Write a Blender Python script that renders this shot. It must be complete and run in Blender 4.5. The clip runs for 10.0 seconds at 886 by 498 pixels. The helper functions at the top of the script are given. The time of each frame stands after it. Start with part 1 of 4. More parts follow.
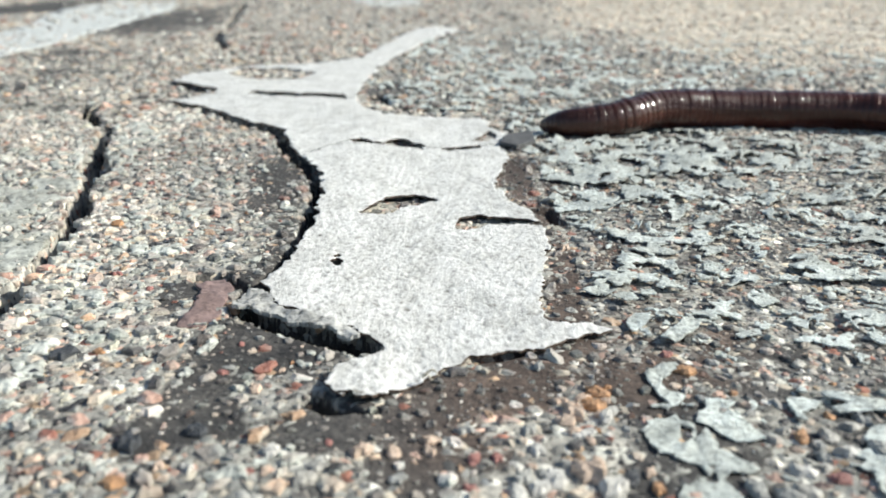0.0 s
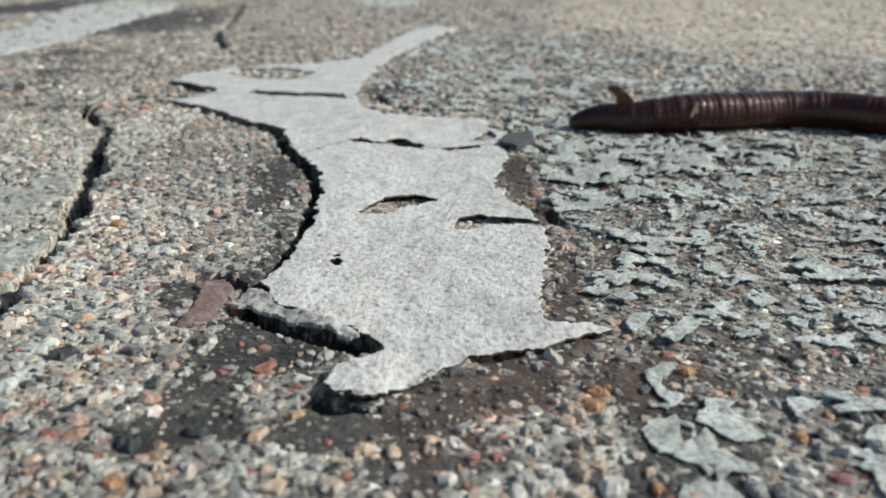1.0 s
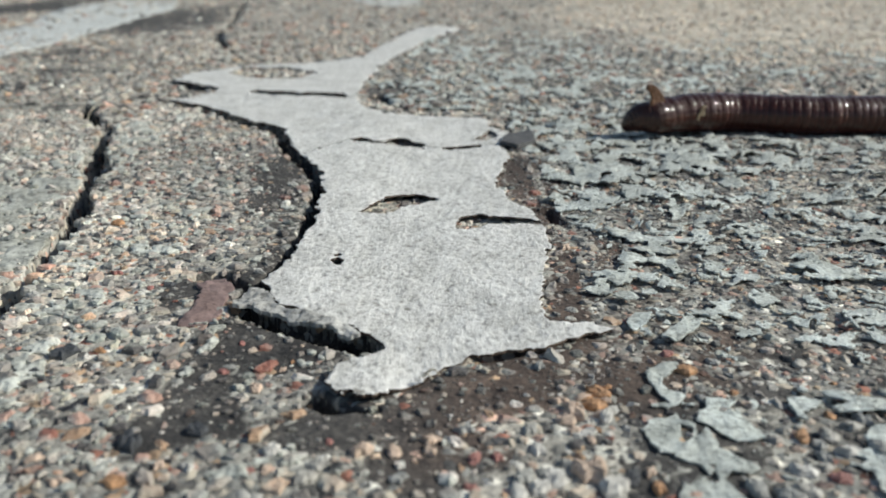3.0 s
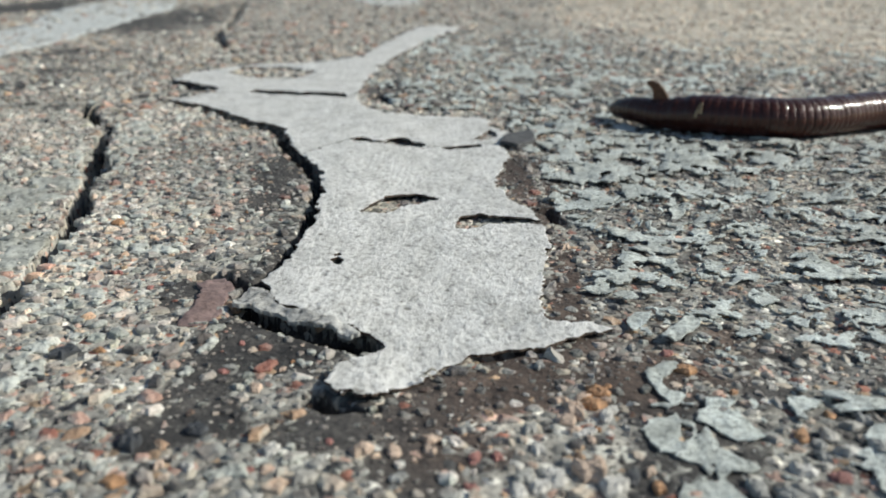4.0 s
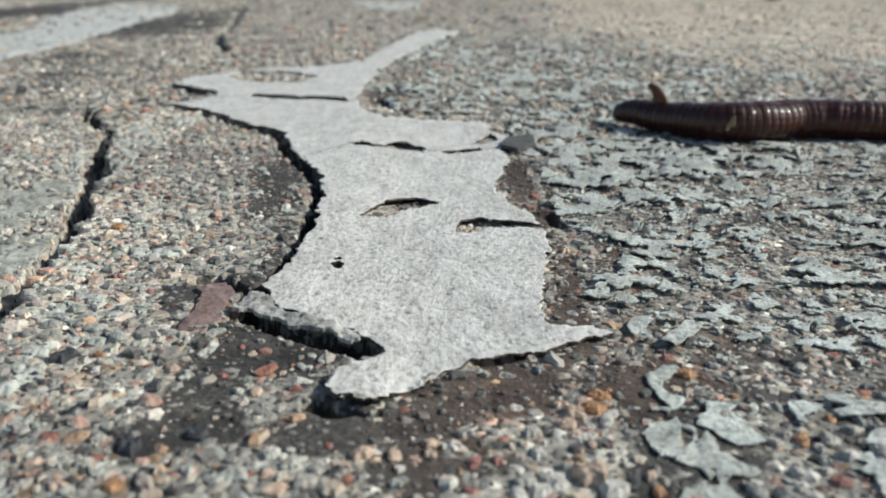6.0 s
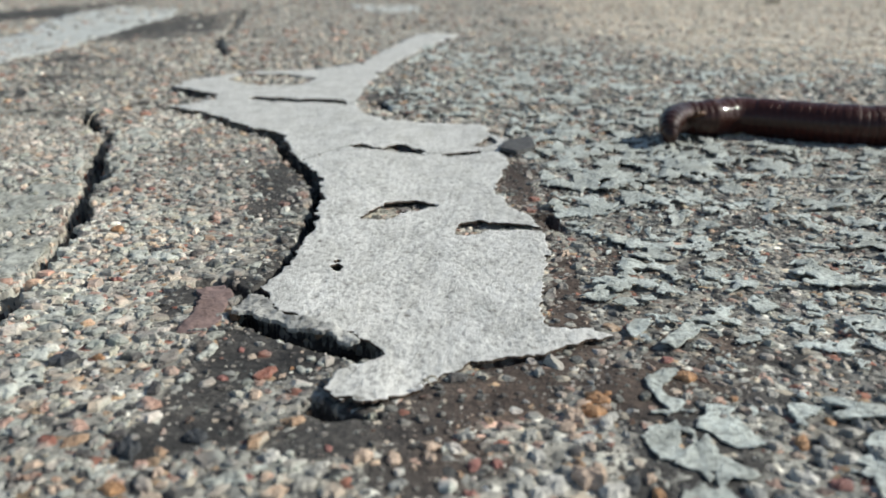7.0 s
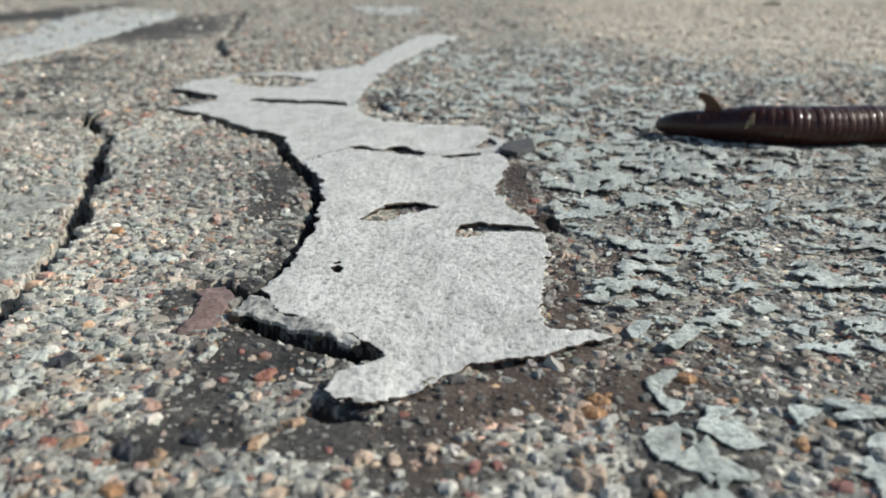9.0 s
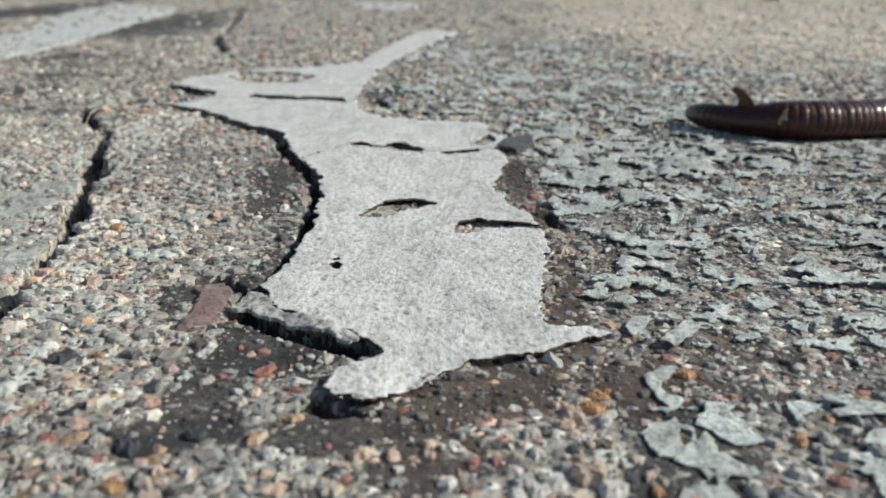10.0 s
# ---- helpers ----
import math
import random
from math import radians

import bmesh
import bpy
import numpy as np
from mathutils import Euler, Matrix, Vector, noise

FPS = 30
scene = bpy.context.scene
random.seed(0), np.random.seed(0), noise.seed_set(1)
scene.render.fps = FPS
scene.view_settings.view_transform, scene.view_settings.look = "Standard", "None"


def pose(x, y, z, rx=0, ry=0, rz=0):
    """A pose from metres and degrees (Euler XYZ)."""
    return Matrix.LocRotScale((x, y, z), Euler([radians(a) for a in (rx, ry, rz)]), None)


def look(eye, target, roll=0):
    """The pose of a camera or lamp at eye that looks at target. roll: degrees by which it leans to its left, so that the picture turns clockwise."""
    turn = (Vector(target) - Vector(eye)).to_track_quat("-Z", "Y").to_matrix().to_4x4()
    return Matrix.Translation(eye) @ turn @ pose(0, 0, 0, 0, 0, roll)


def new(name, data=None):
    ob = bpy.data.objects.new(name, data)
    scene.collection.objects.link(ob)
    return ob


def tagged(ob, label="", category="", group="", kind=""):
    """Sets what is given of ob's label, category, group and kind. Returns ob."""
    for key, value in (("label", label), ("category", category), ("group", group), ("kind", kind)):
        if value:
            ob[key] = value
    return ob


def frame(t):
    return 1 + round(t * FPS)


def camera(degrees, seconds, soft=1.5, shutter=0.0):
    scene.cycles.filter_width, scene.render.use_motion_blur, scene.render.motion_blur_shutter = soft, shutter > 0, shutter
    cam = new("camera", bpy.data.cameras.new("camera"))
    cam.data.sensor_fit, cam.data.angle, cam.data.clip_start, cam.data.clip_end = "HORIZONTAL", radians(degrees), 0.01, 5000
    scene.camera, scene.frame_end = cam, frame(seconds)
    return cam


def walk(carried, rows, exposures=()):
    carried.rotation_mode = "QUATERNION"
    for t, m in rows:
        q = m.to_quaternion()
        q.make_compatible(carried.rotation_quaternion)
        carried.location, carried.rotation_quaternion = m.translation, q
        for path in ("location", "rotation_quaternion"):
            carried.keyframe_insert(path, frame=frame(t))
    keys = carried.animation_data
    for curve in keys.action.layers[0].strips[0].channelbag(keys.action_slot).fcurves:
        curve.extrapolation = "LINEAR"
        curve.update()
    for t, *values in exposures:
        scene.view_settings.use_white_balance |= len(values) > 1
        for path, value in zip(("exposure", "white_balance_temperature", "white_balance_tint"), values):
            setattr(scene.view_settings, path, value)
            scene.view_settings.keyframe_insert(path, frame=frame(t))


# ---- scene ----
# The place is laid out in millimetres and built in metres: MM turns one into the other.
MM = 0.001
EYE = 24 * MM

# ---- camera ----
cam = camera(58, 10.0, soft=1.8)
cam.data.dof.use_dof = True
cam.data.dof.focus_distance, cam.data.dof.aperture_fstop = 66 * MM, 60.0
walk(cam, [
    (0.0, pose(0, 0, EYE, 70.500, 0, 0.000)),
    (0.5, pose(0, 0, EYE, 70.435, 0, -0.033)),
    (1.0, pose(0, 0, EYE, 70.488, 0, -0.035)),
    (1.5, pose(0, 0, EYE, 70.309, 0, -0.021)),
    (2.0, pose(0, 0, EYE, 70.400, 0, 0.059)),
    (2.5, pose(0, 0, EYE, 70.457, 0, 0.047)),
    (4.0, pose(0, 0, EYE, 70.428, 0, 0.031)),
    (4.5, pose(0, 0, EYE, 70.340, 0, 0.010)),
    (5.0, pose(0, 0, EYE, 70.336, 0, -0.002)),
    (5.5, pose(0, 0, EYE, 70.500, 0, 0.059)),
    (7.0, pose(0, 0, EYE, 70.906, 0, 0.002)),
    (7.5, pose(0, 0, EYE, 70.875, 0, -0.004)),
    (8.0, pose(0, 0, EYE, 70.818, 0, -0.007)),
    (8.5, pose(0, 0, EYE, 70.875, 0, -0.012)),
    (9.0, pose(0, 0, EYE, 71.018, 0, 0.010)),
    (9.5, pose(0, 0, EYE, 70.660, 0, -0.024)),
    (10.0, pose(0, 0, EYE, 70.746, 0, -0.057)),
], exposures=[(0.0, 0.48, 6620, 4), (0.2, 0.25, 6620, 4), (0.4, -0.07, 6620, 4), (10.0, -0.07, 6620, 4)])

# ---- light ----
SUN_AZIMUTH, SUN_HEIGHT = 3.0, 36.0      # degrees from +x towards +y; above the ground
world = bpy.data.worlds.new("sky")
scene.world = world
world.use_nodes = True
sky = world.node_tree.nodes.new("ShaderNodeTexSky")
sky.sky_type, sky.sun_disc = "NISHITA", False
sky.sun_elevation, sky.sun_rotation = radians(SUN_HEIGHT), radians(90 - SUN_AZIMUTH)
background = world.node_tree.nodes["Background"]
background.inputs["Strength"].default_value = 0.09
world.node_tree.links.new(sky.outputs["Color"], background.inputs["Color"])
sun = new("sun", bpy.data.lights.new("sun", "SUN"))
sun.data.energy, sun.data.angle, sun.data.color = 4.4, radians(0.5), (1.0, 0.95, 0.88)
away = Vector((math.cos(radians(SUN_HEIGHT)) * math.cos(radians(SUN_AZIMUTH)),
               math.cos(radians(SUN_HEIGHT)) * math.sin(radians(SUN_AZIMUTH)), math.sin(radians(SUN_HEIGHT))))
sun.matrix_world = look(away * 3, (0, 0, 0))


# ---- materials ----
def node(tree, kind, **values):
    n = tree.nodes.new(kind)
    for key, value in values.items():
        n.inputs[key.replace("_", " ")].default_value = value
    return n


def ramp(tree, source, stops, constant=False):
    n = tree.nodes.new("ShaderNodeValToRGB")
    n.color_ramp.interpolation = "CONSTANT" if constant else "LINEAR"
    while len(n.color_ramp.elements) < len(stops):
        n.color_ramp.elements.new(0.5)
    for e, (at, colour) in zip(n.color_ramp.elements, stops):
        e.position, e.color = at, (*colour, 1)
    tree.links.new(source, n.inputs[0])
    return n.outputs[0]


def mixed(tree, factor, a, b, how="MIX"):
    n = tree.nodes.new("ShaderNodeMix")
    n.data_type, n.blend_type = "RGBA", how
    for socket, value in ((n.inputs[0], factor), (n.inputs[6], a), (n.inputs[7], b)):
        if isinstance(value, bpy.types.NodeSocket):
            tree.links.new(value, socket)
        else:
            socket.default_value = value if isinstance(value, (int, float)) else (*value, 1)
    return n.outputs[2]


def maths(tree, how, a, b=0.0):
    n = tree.nodes.new("ShaderNodeMath")
    n.operation = how
    for socket, value in zip(n.inputs, (a, b)):
        if isinstance(value, bpy.types.NodeSocket):
            tree.links.new(value, socket)
        else:
            socket.default_value = value
    return n.outputs[0]


def noise_of(tree, scale, detail=4.0, rough=0.6, drawn=1.0):
    """Noise over the thing; drawn: how much longer its grain is along y, the way the paint was laid."""
    n = node(tree, "ShaderNodeTexNoise", Scale=scale, Detail=detail, Roughness=rough)
    way = tree.nodes.new("ShaderNodeMapping")
    way.inputs["Scale"].default_value = (1, 1 / drawn, 1)
    tree.links.new(tree.nodes["where"].outputs["Object"], way.inputs["Vector"])
    tree.links.new(way.outputs[0], n.inputs["Vector"])
    return n.outputs["Fac"]


def material(name, rough=0.8):
    m = bpy.data.materials.new(name)
    m.use_nodes = True
    tree = m.node_tree
    tree.nodes.new("ShaderNodeTexCoord").name = "where"
    tree.nodes["Principled BSDF"].inputs["Roughness"].default_value = rough
    return m, tree, tree.nodes["Principled BSDF"]


def bumped(tree, shader, height, strength, distance):
    n = node(tree, "ShaderNodeBump", Strength=strength, Distance=distance)
    tree.links.new(height, n.inputs["Height"])
    tree.links.new(n.outputs[0], shader.inputs["Normal"])


STONES = [(0.0, (0.25, 0.25, 0.24)), (0.13, (0.46, 0.465, 0.44)), (0.32, (0.53, 0.48, 0.41)), (0.44, (0.10, 0.10, 0.102)),
          (0.54, (0.36, 0.365, 0.355)), (0.68, (0.51, 0.365, 0.25)), (0.72, (0.78, 0.775, 0.74)), (0.82, (0.55, 0.385, 0.325)),
          (0.89, (0.36, 0.17, 0.13)), (0.925, (0.05, 0.05, 0.055)), (0.96, (0.60, 0.55, 0.47))]


def ground_material():
    m, tree, shader = material("dark_binder_and_sand", 0.85)
    sand = tree.nodes.new("ShaderNodeAttribute")
    sand.attribute_name = "sand"
    rust = tree.nodes.new("ShaderNodeAttribute")
    rust.attribute_name = "rust"
    beige = tree.nodes.new("ShaderNodeAttribute")
    beige.attribute_name = "beige"
    cells = node(tree, "ShaderNodeTexVoronoi", Scale=1500.0)
    tree.links.new(tree.nodes["where"].outputs["Object"], cells.inputs["Vector"])
    apart = tree.nodes.new("ShaderNodeSeparateColor")
    tree.links.new(cells.outputs["Color"], apart.inputs[0])
    grains = ramp(tree, apart.outputs[0], STONES, True)
    speckle = noise_of(tree, 2600.0, 3.0)
    binder = ramp(tree, speckle, [(0.3, (0.035, 0.034, 0.036)), (0.7, (0.105, 0.100, 0.098))])
    binder = mixed(tree, rust.outputs["Fac"], binder, ramp(tree, speckle, [(0.3, (0.055, 0.042, 0.037)), (0.7, (0.16, 0.118, 0.10))]))
    mortar = ramp(tree, speckle, [(0.3, (0.27, 0.265, 0.25)), (0.7, (0.56, 0.545, 0.505))])
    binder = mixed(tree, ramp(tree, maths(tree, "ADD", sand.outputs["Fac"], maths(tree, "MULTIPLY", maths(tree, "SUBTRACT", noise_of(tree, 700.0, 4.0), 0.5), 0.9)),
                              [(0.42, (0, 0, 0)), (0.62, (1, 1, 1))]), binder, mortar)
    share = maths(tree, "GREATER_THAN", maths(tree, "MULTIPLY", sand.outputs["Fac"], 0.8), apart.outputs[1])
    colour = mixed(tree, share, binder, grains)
    colour = mixed(tree, maths(tree, "MULTIPLY", beige.outputs["Fac"], 0.8), colour, ramp(tree, noise_of(tree, 110.0, 5.0, 0.65), [(0.34, (0.42, 0.395, 0.36)), (0.48, (0.68, 0.62, 0.54)), (0.66, (0.86, 0.80, 0.71))]))
    colour = mixed(tree, 0.7, colour, ramp(tree, noise_of(tree, 150.0, 5.0, 0.7), [(0.34, (0.55, 0.55, 0.56)), (0.64, (1.22, 1.2, 1.16))]), "MULTIPLY")
    colour = mixed(tree, 0.8, colour, ramp(tree, noise_of(tree, 45.0, 5.0), [(0.36, (0.62, 0.63, 0.63)), (0.62, (1.2, 1.18, 1.15))]), "MULTIPLY")
    blot = node(tree, "ShaderNodeTexVoronoi", Scale=420.0)
    tree.links.new(tree.nodes["where"].outputs["Object"], blot.inputs["Vector"])
    apart_too = tree.nodes.new("ShaderNodeSeparateColor")
    tree.links.new(blot.outputs["Color"], apart_too.inputs[0])
    colour = mixed(tree, 0.8, colour, ramp(tree, apart_too.outputs[0], [(0.0, (0.62, 0.62, 0.62)), (0.5, (1.0, 1.0, 0.98)), (0.8, (1.1, 1.08, 1.04)), (1.0, (1.45, 1.44, 1.4))]), "MULTIPLY")
    tree.links.new(colour, shader.inputs["Base Color"])
    low = maths(tree, "MULTIPLY", maths(tree, "SUBTRACT", 0.6, cells.outputs["Distance"]), share)
    bumped(tree, shader, maths(tree, "ADD", low, maths(tree, "MULTIPLY", speckle, 0.5)), 0.8, 0.0004)
    return m


def stone_material(name, single, stones=STONES, caked=0.42):
    m, tree, shader = material(name, 0.5)
    if single:
        pick = tree.nodes.new("ShaderNodeObjectInfo").outputs["Random"]
    else:
        pick = tree.nodes.new("ShaderNodeNewGeometry").outputs["Random Per Island"]
    colour = ramp(tree, pick, stones, True)
    colour = mixed(tree, 0.7, colour, ramp(tree, noise_of(tree, 1400.0, 4.0), [(0.3, (0.68, 0.66, 0.64)), (0.72, (1.2, 1.18, 1.16))]), "MULTIPLY")
    film_of_dust = ramp(tree, noise_of(tree, 420.0, 4.0, 0.65), [(0.50, (0, 0, 0)), (0.60, (1, 1, 1))])
    colour = mixed(tree, maths(tree, "MULTIPLY", film_of_dust, 0.35), colour, (0.47, 0.475, 0.45))
    smear = ramp(tree, noise_of(tree, 950.0, 5.0, 0.7), [(0.46, (0, 0, 0)), (0.58, (1, 1, 1))])
    colour = mixed(tree, maths(tree, "MULTIPLY", smear, caked), colour, ramp(tree, noise_of(tree, 2400.0, 3.0), [(0.35, (0.16, 0.158, 0.15)), (0.62, (0.50, 0.49, 0.455))]))
    colour = mixed(tree, 0.8, colour, ramp(tree, noise_of(tree, 300.0, 3.0), [(0.36, (1.15, 0.98, 0.93)), (0.52, (1, 1, 1)), (0.66, (0.90, 1.0, 0.97))]), "MULTIPLY")
    colour = mixed(tree, 0.8, colour, ramp(tree, noise_of(tree, 50.0, 4.0), [(0.36, (0.60, 0.60, 0.60)), (0.62, (1.2, 1.19, 1.17))]), "MULTIPLY")
    if not single:
        colour = mixed(tree, 0.8, colour, ramp(tree, noise_of(tree, 170.0, 5.0), [(0.34, (0.58, 0.58, 0.59)), (0.60, (1.32, 1.30, 1.26))]), "MULTIPLY")
    tree.links.new(colour, shader.inputs["Base Color"])
    bumped(tree, shader, noise_of(tree, 1600.0, 5.0, 0.7), 0.8, 0.0004)
    return m


def plain_stone(name, colour):
    m, tree, shader = material(name, 0.5)
    tint = ramp(tree, noise_of(tree, 1200.0, 4.0), [(0.3, tuple(c * 0.5 for c in colour)), (0.7, tuple(c * 1.2 for c in colour))])
    tree.links.new(tint, shader.inputs["Base Color"])
    bumped(tree, shader, noise_of(tree, 1600.0, 5.0, 0.7), 0.8, 0.0004)
    return m


def paint_material(name, dark, light, stain, grain=2200.0, drawn=1.0, vary=0.0):
    m, tree, shader = material(name, 0.75)
    fine = noise_of(tree, grain, 5.0, 0.7, drawn)
    colour = ramp(tree, fine, [(0.34, dark), (0.47, tuple(0.3 * a + 0.7 * b for a, b in zip(dark, light))), (0.62, light)])
    dirt = ramp(tree, noise_of(tree, 260.0, 8.0, 0.7, drawn), [(0.36, stain), (0.60, (1, 1, 1))])
    colour = mixed(tree, 0.7, colour, dirt, "MULTIPLY")
    if vary:
        one = tree.nodes.new("ShaderNodeNewGeometry").outputs["Random Per Island"]
        colour = mixed(tree, vary, colour, ramp(tree, one, [(0.0, (0.62, 0.60, 0.57)), (0.5, (0.95, 0.96, 0.95)), (1.0, (1.22, 1.24, 1.22))]), "MULTIPLY")
    speck = ramp(tree, noise_of(tree, 1100.0, 2.0, 0.5), [(0.66, (1, 1, 1)), (0.74, (0.42, 0.40, 0.37))])
    colour = mixed(tree, 0.8, colour, speck, "MULTIPLY")
    tree.links.new(colour, shader.inputs["Base Color"])
    height = maths(tree, "ADD", fine, maths(tree, "MULTIPLY", noise_of(tree, 500.0, 4.0, 0.6, drawn), 0.8))
    bumped(tree, shader, height, 0.7, 0.0003)
    return m


def skin_material(name, dark, light):
    m, tree, shader = material(name, 0.3)
    colour = ramp(tree, noise_of(tree, 350.0, 4.0), [(0.3, dark), (0.7, light)])
    tree.links.new(colour, shader.inputs["Base Color"])
    shader.inputs["Subsurface Weight"].default_value = 0.05
    shader.inputs["Subsurface Radius"].default_value = (0.0016, 0.0006, 0.0004)
    shader.inputs["Specular IOR Level"].default_value = 0.08
    shader.inputs["Coat Weight"].default_value, shader.inputs["Coat Roughness"].default_value = 0.7, 0.1
    bumped(tree, shader, noise_of(tree, 1300.0, 4.0), 0.9, 0.0004)
    return m


GROUND = ground_material()
STONE_ONE, STONE_MANY = stone_material("pebble_stone", True), stone_material("sand_stone", False)
STONE_PALE = stone_material("pale_sand_stone", False, [(0.0, (0.48, 0.48, 0.455)), (0.22, (0.66, 0.655, 0.625)), (0.5, (0.36, 0.36, 0.345)), (0.62, (0.68, 0.62, 0.54)),
                                                       (0.74, (0.74, 0.73, 0.69)), (0.85, (0.55, 0.40, 0.29)), (0.90, (0.46, 0.29, 0.24)), (0.94, (0.13, 0.13, 0.135))], 0.25)
STONE_BEIGE = stone_material("beige_sand_stone", False, [(0.0, (0.66, 0.58, 0.48)), (0.3, (0.80, 0.72, 0.61)), (0.55, (0.56, 0.50, 0.43)), (0.7, (0.76, 0.64, 0.51)), (0.85, (0.84, 0.79, 0.71))], 0.12)
STONE_CREAM = stone_material("cream_sand_stone", False, [(0.0, (0.64, 0.58, 0.49)), (0.2, (0.76, 0.73, 0.66)), (0.4, (0.68, 0.51, 0.39)), (0.54, (0.44, 0.44, 0.42)),
                                                         (0.68, (0.58, 0.39, 0.33)), (0.77, (0.54, 0.37, 0.24)), (0.82, (0.60, 0.585, 0.54)), (0.95, (0.15, 0.15, 0.15))], 0.25)
STONE_DARK = stone_material("dark_grit_stone", False, [(0.0, (0.07, 0.07, 0.072)), (0.3, (0.12, 0.115, 0.11)), (0.55, (0.05, 0.05, 0.052)), (0.72, (0.16, 0.15, 0.14)), (0.84, (0.15, 0.10, 0.08)), (0.90, (0.34, 0.33, 0.31)), (0.96, (0.5, 0.47, 0.42))])
NOTED = [plain_stone("grey_stone", (0.42, 0.42, 0.40)), plain_stone("pale_stone", (0.5, 0.48, 0.44)), plain_stone("beige_stone", (0.68, 0.52, 0.41)),
         plain_stone("orange_stone", (0.56, 0.31, 0.16)), plain_stone("red_stone", (0.42, 0.19, 0.165)), plain_stone("white_stone", (0.68, 0.66, 0.62)),
         plain_stone("slate_stone", (0.07, 0.075, 0.085))]
WHITE = paint_material("worn_white_paint", (0.33, 0.326, 0.32), (0.81, 0.808, 0.79), (0.64, 0.64, 0.625), 2300.0, 1.6)
FADED = paint_material("faded_white_paint", (0.36, 0.375, 0.375), (0.72, 0.745, 0.735), (0.55, 0.55, 0.53), 700.0, 2.0)
DIRTY = paint_material("dirty_grey_paint", (0.13, 0.13, 0.125), (0.62, 0.62, 0.60), (0.40, 0.38, 0.35), 1800.0)
GREY = paint_material("grey_green_paint", (0.23, 0.252, 0.246), (0.72, 0.775, 0.755), (0.50, 0.48, 0.44), 2600.0, 1.0, 0.35)
RESIDUE = paint_material("pale_paint_residue", (0.20, 0.205, 0.19), (0.68, 0.70, 0.65), (0.44, 0.42, 0.38), 1500.0, 1.0, 0.35)
BACKING = plain_stone("brown_backing", (0.10, 0.068, 0.05))
PINK_PAINT = paint_material("pink_brown_paint", (0.13, 0.088, 0.082), (0.33, 0.235, 0.222), (0.6, 0.58, 0.55), 1200.0)
SLATE_PAINT = paint_material("slate_chip_stone", (0.05, 0.05, 0.052), (0.13, 0.13, 0.135), (0.6, 0.6, 0.6), 1500.0)
# Head's shade and the rear's sunlight are put into the skin colour, ring by ring.
SHADED_SKINS = [skin_material("worm_skin", tuple(a + (b - a) * k / 6 for a, b in zip((0.017, 0.0066, 0.0048), (0.022, 0.0060, 0.0042))),
                       tuple(a + (b - a) * k / 6 for a, b in zip((0.060, 0.0230, 0.0165), (0.086, 0.0250, 0.0170)))) for k in range(7)]
MOSSY = plain_stone("dark_green_leaf", (0.05, 0.06, 0.03))
LEAF = plain_stone("dry_leaf", (0.13, 0.055, 0.022))
STRAW = plain_stone("pale_straw", (0.60, 0.55, 0.44))
SCRAP = plain_stone("brown_straw", (0.32, 0.235, 0.14))

# ---- the plan, in millimetres ----
PATCH_LOWER = [(-14.1, 57.8), (-13.4, 61.0), (-12.8, 64.3), (-12.7, 67.9), (-12.7, 73.2), (-12.8, 77.4), (-13.2, 84.7), (-14.3, 92.1), (-16.6, 97.7), (-18.7, 102.0), (-17.7, 110.2), (-13.1, 111.7), (-6.6, 110.2), (-1.9, 109.5), (7.7, 111.7), (8.8, 103.2), (7.2, 95.4), (5.7, 89.5), (7.1, 83.6), (9.2, 77.6), (9.7, 74.6), (9.8, 69.5), (8.7, 63.6), (7.5, 57.4), (7.5, 53.1), (7.3, 51.4), (9.0, 51.2), (10.6, 51.4), (11.9, 50.5), (10.3, 49.7), (8.2, 48.4), (6.7, 47.3), (4.3, 46.9), (1.7, 46.2), (0.2, 44.9), (-1.5, 42.8), (-3.1, 41.8), (-4.7, 41.0), (-6.4, 41.3), (-7.0, 42.0), (-6.5, 44.4), (-5.2, 45.7), (-3.6, 47.0), (-4.9, 48.9), (-6.4, 50.2), (-9.0, 51.7), (-11.9, 53.5)]
PATCH_UPPER = [(-51.2, 150.1), (-44.2, 144.4), (-36.9, 135.7), (-31.3, 128.0), (-25.8, 123.3), (-23.5, 117.6), (-20.4, 107.3), (-18.7, 102.0), (-16.3, 100.7), (-12.3, 103.9), (-6.3, 103.9), (-1.8, 103.9), (7.4, 107.3), (10.3, 118.9), (7.5, 121.5), (7.1, 131.0), (-4.2, 133.6), (-9.1, 136.3), (-14.6, 143.2), (-16.5, 154.2), (-16.7, 165.3), (-16.7, 178.0), (-16.4, 192.7), (-14.9, 210.0), (-13.1, 230.5), (-8.6, 253.4), (-6.1, 279.0), (1.2, 302.4), (8.1, 330.0), (-3.3, 345.7), (-10.1, 336.1), (-15.5, 297.5), (-19.9, 253.4), (-21.9, 227.5), (-27.9, 219.1), (-33.0, 212.5), (-44.9, 206.3), (-51.2, 202.7), (-54.3, 198.2), (-59.2, 191.7), (-59.9, 177.1), (-47.4, 165.3)]
HOLE_A = [(-61.2, 179.8), (-55.6, 175.3), (-45.7, 164.5), (-49.8, 163.7), (-56.7, 171.0)]
GAP_A = [(-56.7, 171.0), (-50.0, 164.5), (-45.6, 162.9), (-47.5, 155.6), (-50.7, 152.1)]
HOLE_B = [(-39.5, 162.9), (-29.8, 160.6), (-19.2, 159.2), (-18.6, 153.5), (-28.9, 155.6), (-37.9, 159.2)]
HOLE_C = [(-51.8, 192.7), (-48.2, 201.6), (-39.5, 200.4), (-29.9, 193.8), (-32.4, 182.6), (-39.6, 180.8), (-46.8, 184.6)]
